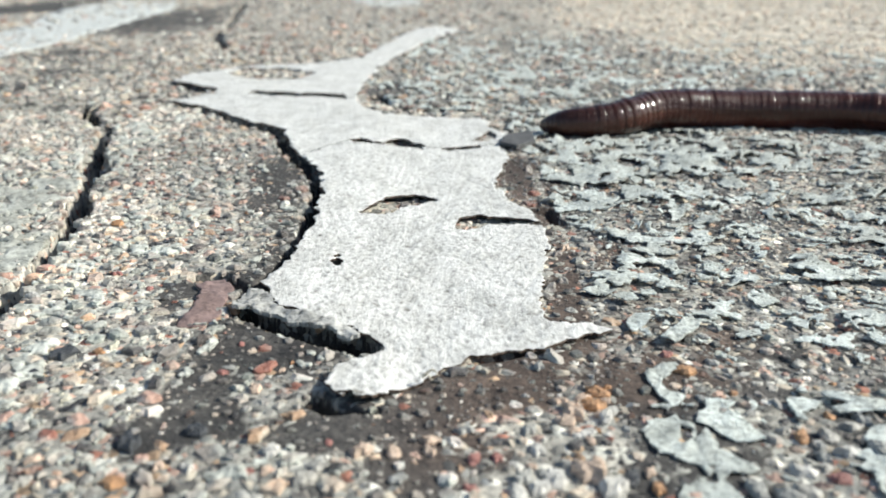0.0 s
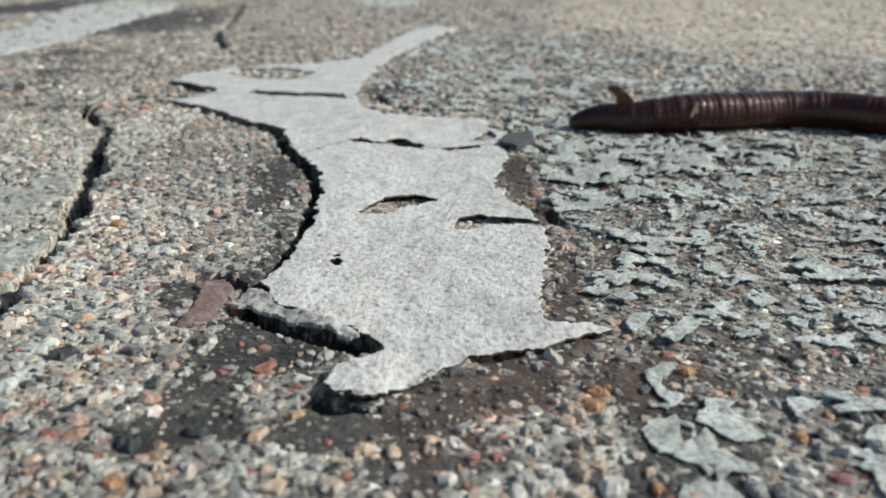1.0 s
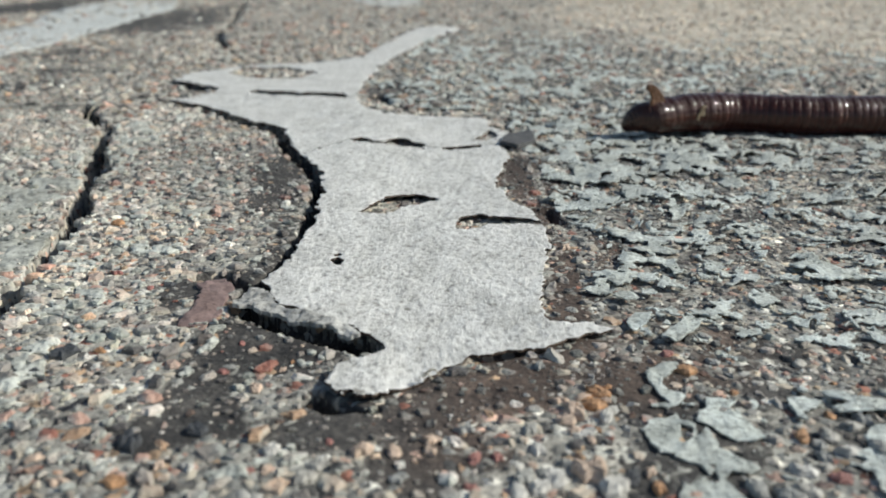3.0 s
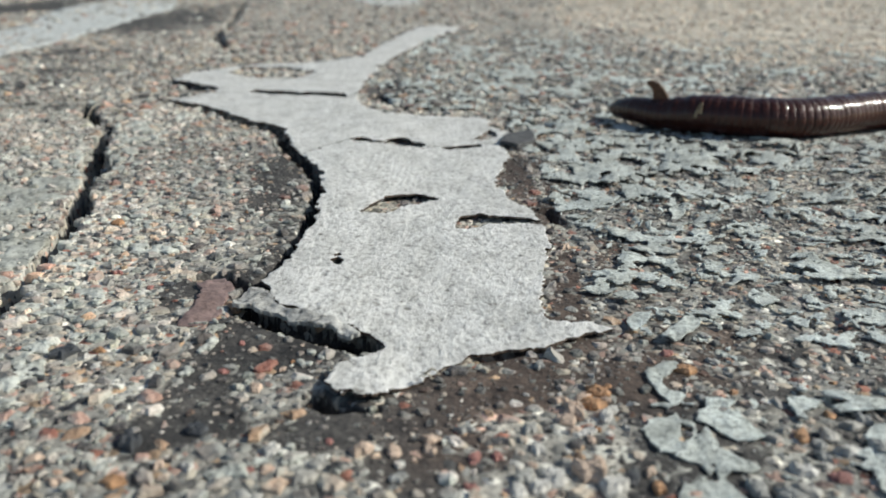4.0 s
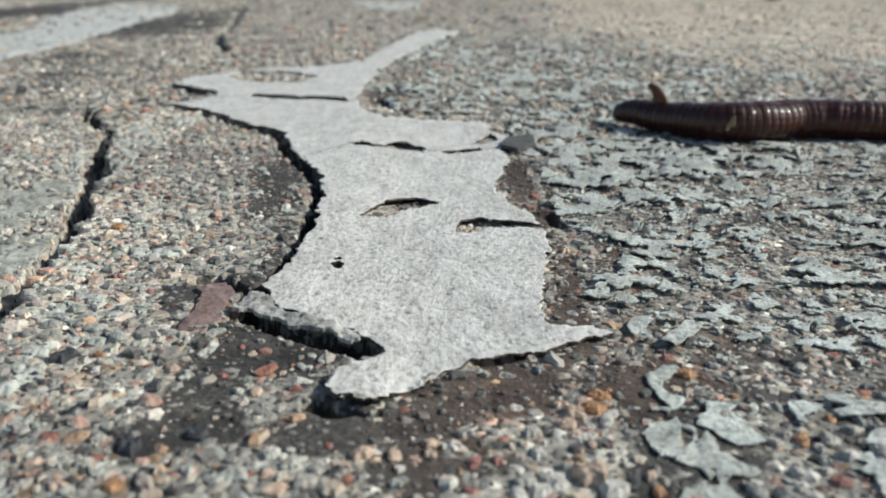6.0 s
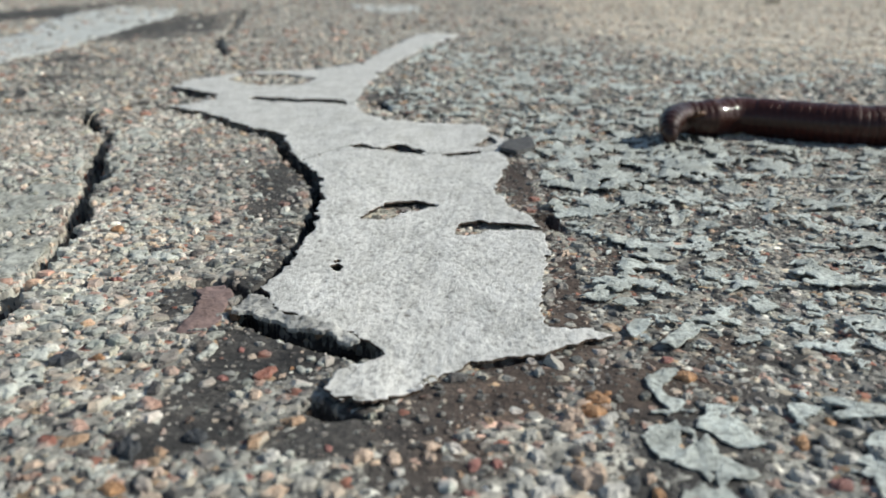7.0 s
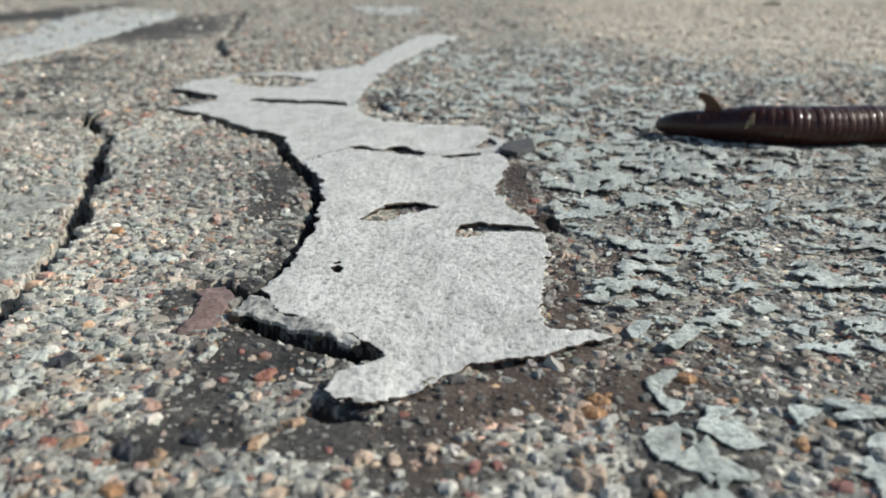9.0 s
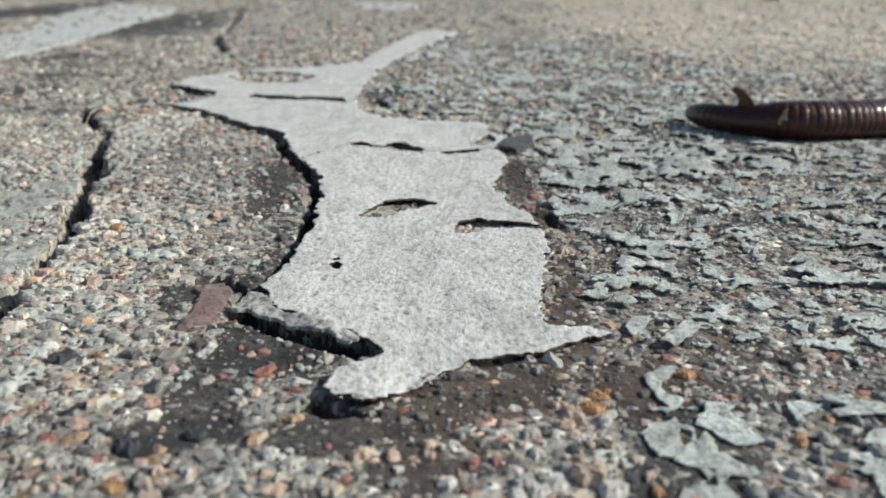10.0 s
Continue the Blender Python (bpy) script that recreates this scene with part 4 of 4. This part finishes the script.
    fill_faces(me, np.concatenate(allf), False)
    me.materials.append(mat)
    return tagged(new(name, me), label, "sand grains", kind="stuff")


def build_fibres():
    """Dry grass fibres caught in the cracks: thin bent tubes."""
    for k, (x, y, reach, turn, rise) in enumerate(FIBRES):
        bm, sides, loops = bmesh.new(), 5, []
        for q in range(8):
            u = q / 7
            bow = 0.25 * reach * math.sin(2.2 * u + k)
            cx, cy, cz = reach * (u - 0.5), bow, rise * math.sin(math.pi * u) + 0.12
            loops.append([bm.verts.new((cx * MM, (cy + (0.045 + 0.0004 * y) * math.cos(a)) * MM, (cz + (0.045 + 0.0004 * y) * math.sin(a)) * MM)) for a in (2 * math.pi * n / sides for n in range(sides))])
        for a, b in zip(loops, loops[1:]):
            for n in range(sides):
                bm.faces.new((a[n], a[(n + 1) % sides], b[(n + 1) % sides], b[n]))
        bm.faces.new(loops[0])
        bm.faces.new(loops[-1][::-1])
        bmesh.ops.recalc_face_normals(bm, faces=bm.faces)
        z = (0.5 if y < 60 else 0.0) + float((ground_height(np.array([x]), np.array([y])) + crack_depth(np.array([x]), np.array([y])))[0])
        ob = part("grass_fibre", bm, STRAW)
        ob.matrix_basis = pose(x * MM, y * MM, z * MM, 0, 0, turn)
        tagged(ob, "pale dry grass fibre caught on the paving", "fibre", "dry fibres")


def build_leaf():
    """A dark curled scrap of leaf lying far out on the paving."""
    bm = bmesh.new()
    rows = []
    for q in range(7):
        u = q / 6
        wide = 2.6 * math.sin(math.pi * (0.08 + 0.84 * u))
        rows.append([bm.verts.new(((14 * u - 7) * MM, v * wide * MM, (0.6 + 1.6 * v * v + 0.8 * math.sin(3 * u)) * MM)) for v in (-1, -0.5, 0, 0.5, 1)])
    for a, b in zip(rows, rows[1:]):
        for k in range(4):
            bm.faces.new((a[k], b[k], b[k + 1], a[k + 1]))
    bmesh.ops.solidify(bm, geom=bm.faces[:], thickness=0.3 * MM)
    ob = part("leaf_fragment", bm, MOSSY)
    ob.matrix_basis = pose(250 * MM, 636 * MM, 0.8 * MM, 0, 0, 12)
    tagged(ob, "small dark green-brown dry leaf fragment on pale paving", "leaf")


def build_noted(ground):
    shapes = lumps(11, 77, 6)
    for k, (x, y, size, colour) in enumerate(PEBBLES_A + PEBBLES_B + PEBBLES_C + PEBBLES_D + PEBBLES_E + PEBBLES_F):
        v, f = shapes[k % 6]
        z = float(ground_height(np.array([x]), np.array([y]))[0])
        ob = new("pebble", mesh_of("pebble", (v * size * MM).tolist(), f.tolist(), NOTED[colour], False))
        TAKEN.setdefault((int(x // 3.2), int(y // 3.2)), []).append((x, y, 0.42 * size))
        ob.parent = ground
        ob.matrix_basis = pose(x * MM, y * MM, (z + 0.05 * size) * MM, 0, 0, 40 * k)


# ---- the earthworm ----
RINGS, AT_LEAF, AT_STRAW = 96, 10, 21


def ring_radius(i):
    r = np.interp(i, [0, 1, 2, 5, 10, 16, 22, 78, 90, 95], [1.28, 1.55, 1.75, 2.06, 2.4, 2.74, 2.98, 3.0, 2.3, 1.3])
    return float(r) * (1 + 0.018 * math.sin(i * 2.4) * math.sin(i * 0.7) + 0.008 * math.sin(i * 5.1))


def ring_mesh(i):
    """One ring of the body: a barrel whose ends tuck under its neighbours."""
    r = ring_radius(i)
    half = [(0.2, 0.9994), (0.34, 0.9965), (0.44, 0.991), (0.54, 0.9805), (0.66, 0.963), (0.85, 0.93), (1.1, 0.87), (1.4, 0.74)]
    along = [(-dx, k) for dx, k in half[::-1]] + [(0, 1.0)] + half
    if i < 12:
        along = [(dx * 0.85, k) for dx, k in along]
    if i == 0:
        along = [(-1.75, 0.02), (-1.7, 0.30), (-1.5, 0.55), (-1.1, 0.80), (-0.6, 0.95), (0, 1.02), (0.5, 1.05), (1.1, 0.95)]
    bm, sides = bmesh.new(), 30
    loops = []
    for dx, k in along:
        loops.append([bm.verts.new((dx * MM, r * k * math.cos(a) * MM, r * k * math.sin(a) * (0.95 if math.sin(a) < 0 else 1.0) * MM))
                      for a in (2 * math.pi * s / sides for s in range(sides))])
    for a, b in zip(loops, loops[1:]):
        for s in range(sides):
            face = bm.faces.new((a[s], a[(s + 1) % sides], b[(s + 1) % sides], b[s]))
            face.smooth = True
    bm.faces.new(loops[0])
    bm.faces.new(loops[-1][::-1])
    bmesh.ops.recalc_face_normals(bm, faces=bm.faces)
    return bm


def scrap(points, thick):
    """A thin curled scrap from a short outline in its own plane."""
    bm = bmesh.new()
    front = [bm.verts.new((x * MM, (-thick - 0.2 * math.sin(z)) * MM, z * MM)) for x, z in points]
    back = [bm.verts.new((x * MM, (thick - 0.2 * math.sin(z)) * MM, z * MM)) for x, z in points]
    bm.faces.new(front)
    bm.faces.new(back[::-1])
    for k in range(len(points)):
        n = (k + 1) % len(points)
        bm.faces.new((front[k], back[k], back[n], front[n]))
    bmesh.ops.recalc_face_normals(bm, faces=bm.faces)
    bmesh.ops.bevel(bm, geom=bm.edges, offset=0.06 * MM, segments=1, affect="EDGES")
    return bm


WORM_BASE = Vector((45.0, 118.0, 0.0)) * MM
worm = new("earthworm")
worm.location = WORM_BASE
tagged(worm, "wet dark red-brown earthworm crawling over the rough paving", "earthworm")
rings = [part("head" if i == 0 else "segment", ring_mesh(i), SHADED_SKINS[min(i // 4, 6)], worm) for i in range(RINGS)]
leaf = part("leaf_scrap", scrap([(-1.2, 2.0), (1.9, 2.0), (1.2, 2.9), (0.5, 3.8), (-0.4, 4.6), (-1.5, 5.0), (-2.2, 4.9), (-2.3, 4.3), (-1.6, 3.9), (-1.1, 3.2)], 0.22), LEAF, rings[AT_LEAF], "brown dry leaf scrap stuck to the back")
straw = part("straw_scrap", scrap([(-0.7, -0.9), (-0.3, -1.0), (0.0, -0.2), (0.35, -0.5), (0.6, -0.2), (0.45, 0.5), (0.6, 1.1), (0.25, 1.3), (-0.15, 0.9), (-0.2, 0.4), (-0.5, 0.0)], 0.12), SCRAP, rings[AT_STRAW], "pale brown straw scrap")
straw.location = (0, -2.85 * MM, 0.9 * MM)
straw.rotation_euler = (-0.3, 0, 0)

POSES = []


def bend(t, leaf_x, straw_x, *points):
    """The rings' poses at t: along a curve through the points (mm), the leaf's and the straw's ring where x says."""
    pts = [Vector(q) for q in points]
    last, way = pts[-1], (pts[-1] - pts[-2]).normalized()
    pts += [last + way * 6 + Vector((6, 0, 0)), last + Vector((26, 3, 0)), last + Vector((50, 9, 0)), last + Vector((80, 12, 0))]
    for q in pts[-4:]:
        q.z = 2.8
    line = []
    ends = [pts[0] * 2 - pts[1]] + pts + [pts[-1] * 2 - pts[-2]]
    for a, b, c, d in zip(ends, ends[1:], ends[2:], ends[3:]):
        for k in range(16):
            u = k / 16
            line.append(0.5 * ((2 * b) + (c - a) * u + (2 * a - 5 * b + 4 * c - d) * u * u + (3 * b - a - 3 * c + d) * u ** 3))
    p = np.array(line)
    s = np.concatenate([[0], np.cumsum(np.linalg.norm(np.diff(p, axis=0), axis=1))])
    even = np.arange(0, s[-1], 0.4)
    p = np.stack([np.interp(even, s, p[:, k]) for k in range(3)], -1)
    pad = 15
    p = np.concatenate([2 * p[0] - p[pad:0:-1], p, 2 * p[-1] - p[-2:-pad - 2:-1]])
    soft_line = np.exp(-0.5 * (np.arange(-pad, pad + 1) / 4.5) ** 2)
    p = np.stack([np.convolve(p[:, k], soft_line / soft_line.sum(), "valid") for k in range(3)], -1)
    s = np.concatenate([[0], np.cumsum(np.linalg.norm(np.diff(p, axis=0), axis=1))])

    def arc(x, least):
        hits = np.nonzero((p[:, 0] >= x) & (s >= least))[0]
        return float(s[hits[0]])

    a = min(max(arc(leaf_x, 5.5), 5.5), 13.0)
    b = max(arc(straw_x, a + 5), a + 5.5)
    at = np.interp(np.arange(RINGS), [0, AT_LEAF, AT_STRAW, RINGS], [1.2, a, b, b + 1.04 * (RINGS - AT_STRAW)])
    roll = float(np.interp(t, [0, 0.3, 0.6, 2.1, 2.4, 2.7, 3.8, 5.7, 6.8, 8.1, 8.5, 8.9], [-100, -16, 0, 0, 12, 12, 0, 0, 74, 74, 14, 0]))
    made = []
    for i in range(RINGS):
        here = Vector([float(np.interp(at[i], s, p[:, k])) for k in range(3)])
        fore = Vector([float(np.interp(at[i] + 0.7, s, p[:, k])) for k in range(3)])
        aft = Vector([float(np.interp(at[i] - 0.7, s, p[:, k])) for k in range(3)])
        x = (fore - aft).normalized()
        y = Vector((0, 0, 1)).cross(x).normalized()
        z = x.cross(y)
        here.z += (ring_radius(i) - 2.8) * float(np.interp(i, [6, 14], [0, 1]))
        m = Matrix((x, y, z)).transposed().to_4x4() @ Matrix.Rotation(math.radians(roll * float(np.interp(i, [22, 70], [1, 0]))), 4, "X")
        made.append(Matrix.Translation(here * MM - WORM_BASE) @ m)
    POSES.append((t, made))


# ---- the place ----
ground = build_ground()
build_patch()
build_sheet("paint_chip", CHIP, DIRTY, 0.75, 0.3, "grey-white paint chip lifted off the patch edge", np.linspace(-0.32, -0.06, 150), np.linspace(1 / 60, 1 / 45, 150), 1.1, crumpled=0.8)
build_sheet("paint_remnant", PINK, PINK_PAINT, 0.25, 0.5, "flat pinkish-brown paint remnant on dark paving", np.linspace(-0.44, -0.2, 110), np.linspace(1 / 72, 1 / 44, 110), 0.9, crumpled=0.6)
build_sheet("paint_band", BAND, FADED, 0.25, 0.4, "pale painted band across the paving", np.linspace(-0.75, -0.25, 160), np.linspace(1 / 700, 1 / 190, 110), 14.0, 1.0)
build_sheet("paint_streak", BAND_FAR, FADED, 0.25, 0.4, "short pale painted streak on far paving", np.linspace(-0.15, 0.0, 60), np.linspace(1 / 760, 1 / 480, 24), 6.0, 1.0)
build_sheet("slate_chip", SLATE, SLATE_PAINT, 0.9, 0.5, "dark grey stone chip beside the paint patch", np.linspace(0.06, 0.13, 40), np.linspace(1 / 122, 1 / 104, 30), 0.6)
build_fibres()
build_leaf()
build_flakes(ground)
build_residue(ground)
build_noted(ground)
def pale(x, y):
    return (slab(x, y) > 0.5) | (spots(x, y, PALE_ZONE) + 0.5 * (fbm(x, y, 4.0, 3, 71) - 0.5) > 0.45)


def cream(x, y):
    return spots(x, y, CREAM_ZONE) + 0.7 * (fbm(x, y, 3.0, 3, 73) - 0.5) > 0.42


build_grains("cream_sand_grains", 8, 17, 29, 80, 7.0, 0.5, 1.7, "cream and beige quartz sand grains in clusters", None, STONE_CREAM, 0.35, wanted=cream)
build_grains("sand_grains", 8, 11, 29, 135, 6.5, 0.36, 1.9, "coarse mixed sand grains set in dark paving", ground, wanted=lambda x, y: ~pale(x, y))
build_grains("pale_sand_grains", 8, 14, 40, 180, 5.2, 0.38, 1.9, "pale worn sand grains beside the long crack", None, STONE_PALE, wanted=pale)
build_grains("dark_grit", 6, 15, 29, 120, 4.0, 0.22, 1.1, "fine dark grit in the paving binder", None, STONE_DARK, 0.7)
build_grains("middle_sand", 7, 12, 135, 330, 0.9, 1.0, 3.2, "coarse sand grains on farther paving", wanted=lambda x, y: ~pale(x, y) & (dustiness(x, y) < 0.45))
build_grains("far_gravel", 7, 13, 240, 800, 0.06, 1.4, 5.0, "scattered grey gravel on the far paving", floor=0.0, wanted=lambda x, y: dustiness(x, y) < 0.5)
build_grains("beige_sand", 7, 18, 150, 330, 0.8, 0.9, 2.6, "pale beige sand grains on dusty paving", None, STONE_BEIGE, 0.3, lambda x, y: dustiness(x, y) > 0.35)
build_grains("far_beige_gravel", 7, 16, 290, 800, 0.07, 1.4, 4.8, "worn beige gravel on the far paving", None, STONE_BEIGE, 0.3, lambda x, y: dustiness(x, y) > 0.4)


def motions():
    bend(0.0, 22.0, 33.3, (15.2, 120.2, 1.3), (18.1, 118.2, 2.0), (22.3, 118.4, 2.4), (26.6, 118.9, 2.8), (31.7, 122.6, 3.1), (36.3, 123.6, 3.1), (45.4, 124.4, 2.8), (53.9, 123.9, 2.8), (62.2, 122.9, 2.8), (66.4, 120.9, 2.8))
    bend(0.3, 20.7, 32.0, (14.6, 110.9, 1.3), (17.1, 111.0, 2.0), (21.6, 113.9, 2.4), (25.9, 115.3, 2.8), (30.9, 118.9, 2.8), (35.6, 120.9, 2.8), (44.5, 121.9, 2.8), (53.4, 122.4, 2.8), (66.9, 121.9, 2.8))
    bend(0.6, 26.5, 36.1, (18.0, 113.9, 1.3), (22.0, 115.8, 2.0), (26.5, 117.7, 2.4), (30.9, 118.8, 2.8), (35.6, 120.7, 2.8), (44.3, 121.2, 2.8), (53.5, 122.7, 2.8), (62.2, 122.7, 2.8), (65.4, 118.8, 2.8))
    bend(0.9, 27.9, 37.1, (20.1, 122.2, 1.3), (23.2, 122.7, 2.0), (27.2, 120.9, 2.4), (35.6, 120.6, 2.8), (44.5, 121.6, 2.8), (53.7, 123.1, 2.8), (61.7, 121.6, 2.8), (65.3, 118.7, 2.8))
    bend(1.2, 26.0, 35.2, (19.1, 121.0, 1.3), (22.0, 121.0, 2.0), (27.1, 120.7, 2.4), (35.6, 120.8, 2.8), (45.2, 123.8, 2.8), (50.8, 126.9, 2.8), (56.6, 125.9, 2.8), (61.1, 120.3, 2.8), (65.4, 118.9, 2.8))
    bend(1.5, 25.9, 34.9, (18.3, 122.1, 1.3), (21.1, 120.6, 2.0), (26.8, 119.4, 2.4), (35.5, 120.5, 2.8), (40.7, 123.4, 2.8), (46.4, 127.4, 3.1), (51.4, 128.7, 2.8), (56.6, 126.0, 2.8), (62.0, 122.4, 2.8), (65.5, 119.0, 2.8))
    bend(1.8, 24.9, 34.6, (15.9, 129.2, 1.3), (18.7, 122.7, 2.0), (26.9, 120.5, 2.4), (35.6, 121.1, 2.8), (40.4, 125.7, 2.8), (46.0, 129.2, 3.3), (52.3, 131.2, 2.8), (57.1, 127.3, 2.8), (62.3, 123.1, 2.8), (66.5, 121.1, 2.8))
    bend(2.1, 27.1, 36.7, (17.4, 118.2, 1.3), (20.4, 117.2, 2.0), (26.5, 118.7, 2.4), (30.6, 118.4, 2.8), (35.2, 119.8, 2.8), (44.3, 121.7, 2.8), (52.9, 121.7, 2.8), (59.7, 117.9, 2.8), (64.5, 117.4, 2.8))
    bend(2.4, 29.6, 37.2, (28.3, 108.8, 1.3), (27.4, 107.8, 3.3), (30.3, 114.5, 3.4), (33.6, 117.4, 3.3), (39.6, 120.2, 2.8), (43.8, 120.2, 2.8), (51.9, 119.2, 2.8), (59.3, 116.9, 2.8), (64.0, 116.4, 2.8))
    bend(2.7, 27.8, 36.4, (26.7, 110.0, 1.3), (27.1, 109.9, 3.3), (30.6, 115.0, 3.4), (34.6, 117.9, 3.3), (44.0, 120.8, 2.8), (51.8, 118.9, 2.8), (59.5, 117.4, 2.8), (64.3, 117.0, 2.8))
    bend(3.8, 33.9, 38.0, (29.2, 133.6, 2.1), (31.1, 127.8, 2.6), (34.3, 122.6, 2.6), (39.4, 119.6, 2.8), (46.8, 116.7, 2.8), (52.2, 115.8, 2.8), (58.2, 118.1, 2.8), (66.6, 121.5, 2.8))
    bend(4.1, 32.3, 38.4, (26.3, 127.9, 1.9), (28.8, 125.0, 2.4), (33.9, 121.1, 2.6), (38.9, 117.9, 2.8), (46.0, 114.7, 2.8), (51.7, 114.7, 2.8), (58.3, 118.3, 2.8), (63.1, 121.2, 2.8), (67.0, 122.2, 2.8))
    bend(4.4, 29.5, 36.4, (22.4, 126.3, 1.6), (25.7, 122.8, 2.2), (29.3, 119.7, 2.5), (35.4, 114.5, 2.8), (43.1, 111.1, 2.8), (48.5, 110.7, 2.8), (54.3, 115.0, 2.8), (61.7, 121.9, 3.0), (68.3, 124.6, 2.8))
    bend(4.7, 28.8, 37.4, (18.8, 132.3, 1.6), (22.3, 128.2, 2.3), (28.0, 125.5, 2.6), (32.9, 120.3, 2.8), (41.3, 117.5, 2.8), (51.5, 118.0, 2.8), (60.8, 119.8, 2.8), (65.9, 119.8, 2.8))
    bend(5.0, 39.4, 43.4, (36.6, 138.5, 2.4), (34.6, 132.0, 3.0), (35.4, 126.0, 3.0), (41.0, 121.0, 2.8), (51.9, 118.9, 2.8), (59.6, 117.5, 2.8), (64.4, 117.0, 2.8))
    bend(5.4, 37.2, 41.3, (31.6, 135.9, 2.1), (33.3, 129.4, 2.6), (35.8, 121.8, 2.6), (42.5, 116.2, 2.8), (50.9, 116.7, 2.8), (58.7, 115.8, 2.8), (63.2, 114.9, 2.8))
    bend(5.7, 32.2, 40.3, (27.3, 134.9, 1.9), (29.6, 129.1, 2.5), (34.1, 122.2, 2.5), (39.0, 115.9, 2.8), (45.6, 115.9, 2.8), (50.3, 117.3, 2.8), (55.1, 118.6, 2.8), (59.0, 116.3, 2.8), (63.5, 115.4, 2.8))
    bend(6.8, 37.9, 45.8, (32.9, 114.1, 1.3), (31.9, 112.1, 3.3), (35.7, 118.4, 3.4), (39.5, 119.9, 3.3), (44.5, 121.8, 2.8), (52.3, 119.9, 2.8), (59.9, 118.0, 2.8), (64.6, 117.5, 2.8))
    bend(7.0, 36.4, 44.7, (32.7, 113.4, 1.3), (32.2, 114.0, 3.3), (36.6, 121.5, 3.4), (39.7, 120.6, 3.3), (45.1, 123.5, 2.8), (52.2, 119.6, 2.8), (58.9, 115.9, 2.8), (63.3, 115.0, 2.8))
    bend(7.3, 37.2, 44.2, (32.5, 114.4, 1.3), (32.0, 114.7, 3.3), (35.9, 120.8, 3.4), (40.3, 122.4, 3.3), (47.2, 122.3, 2.8), (51.3, 117.5, 2.8), (56.9, 115.2, 2.8), (63.0, 114.3, 2.8))
    bend(7.8, 37.1, 45.8, (32.5, 111.9, 1.3), (31.7, 112.0, 3.3), (35.8, 121.7, 3.4), (40.0, 121.3, 3.3), (45.3, 124.2, 2.8), (52.5, 120.2, 2.8), (59.8, 117.8, 2.8), (64.6, 117.4, 2.8))
    bend(8.0, 35.2, 43.5, (32.0, 111.7, 1.3), (31.1, 113.0, 3.3), (35.7, 122.9, 3.4), (39.6, 120.0, 3.3), (46.1, 121.4, 2.8), (50.1, 114.4, 2.8), (57.6, 113.1, 2.8), (62.6, 113.5, 2.8))
    bend(8.3, 35.4, 42.8, (31.5, 112.8, 1.3), (30.3, 112.1, 3.3), (33.8, 120.8, 3.4), (38.3, 121.4, 3.3), (43.7, 119.4, 2.8), (49.7, 113.5, 2.8), (58.0, 113.9, 2.8), (63.0, 114.4, 2.8))
    bend(8.6, 39.9, 48.7, (32.2, 112.6, 1.3), (31.3, 110.5, 3.3), (35.2, 116.6, 3.4), (39.5, 117.2, 3.3), (44.7, 115.4, 2.8), (50.1, 114.5, 2.8), (58.4, 114.9, 2.8), (63.8, 115.8, 2.8))
    bend(8.9, 41.6, 46.4, (34.7, 126.1, 1.3), (36.9, 122.2, 2.0), (42.5, 120.9, 2.4), (47.7, 116.8, 2.8), (54.8, 115.9, 2.8), (64.3, 116.8, 2.8))
    bend(9.1, 39.4, 45.2, (33.4, 125.3, 1.7), (36.2, 122.8, 2.2), (39.8, 120.4, 2.4), (46.7, 116.3, 2.8), (54.6, 115.4, 2.8), (64.3, 116.8, 2.8))
    bend(9.3, 38.8, 45.6, (31.4, 121.6, 1.7), (34.6, 120.2, 2.3), (39.3, 118.7, 2.4), (45.5, 113.0, 2.8), (51.5, 112.1, 2.8), (57.9, 113.8, 2.8), (63.2, 114.7, 2.8))
    bend(9.5, 38.0, 45.6, (30.0, 125.1, 1.6), (33.0, 123.6, 2.3), (37.2, 120.1, 2.5), (41.8, 114.0, 2.8), (49.2, 112.3, 2.8), (57.4, 112.7, 2.8), (64.3, 116.7, 2.8))
    bend(9.7, 40.4, 46.8, (30.0, 125.5, 1.6), (32.1, 123.6, 2.3), (37.2, 120.3, 2.6), (42.6, 116.1, 2.8), (50.7, 115.7, 2.8), (58.7, 115.2, 2.8), (64.5, 117.1, 2.8))
    bend(10.0, 45.7, 49.0, (40.6, 130.9, 1.9), (42.0, 124.3, 2.4), (46.0, 120.9, 2.5), (51.3, 117.2, 2.8), (59.8, 117.7, 2.8), (65.6, 119.1, 2.8))
    for i, ring in enumerate(rings):
        walk(ring, [(t, made[i]) for t, made in POSES])


motions()
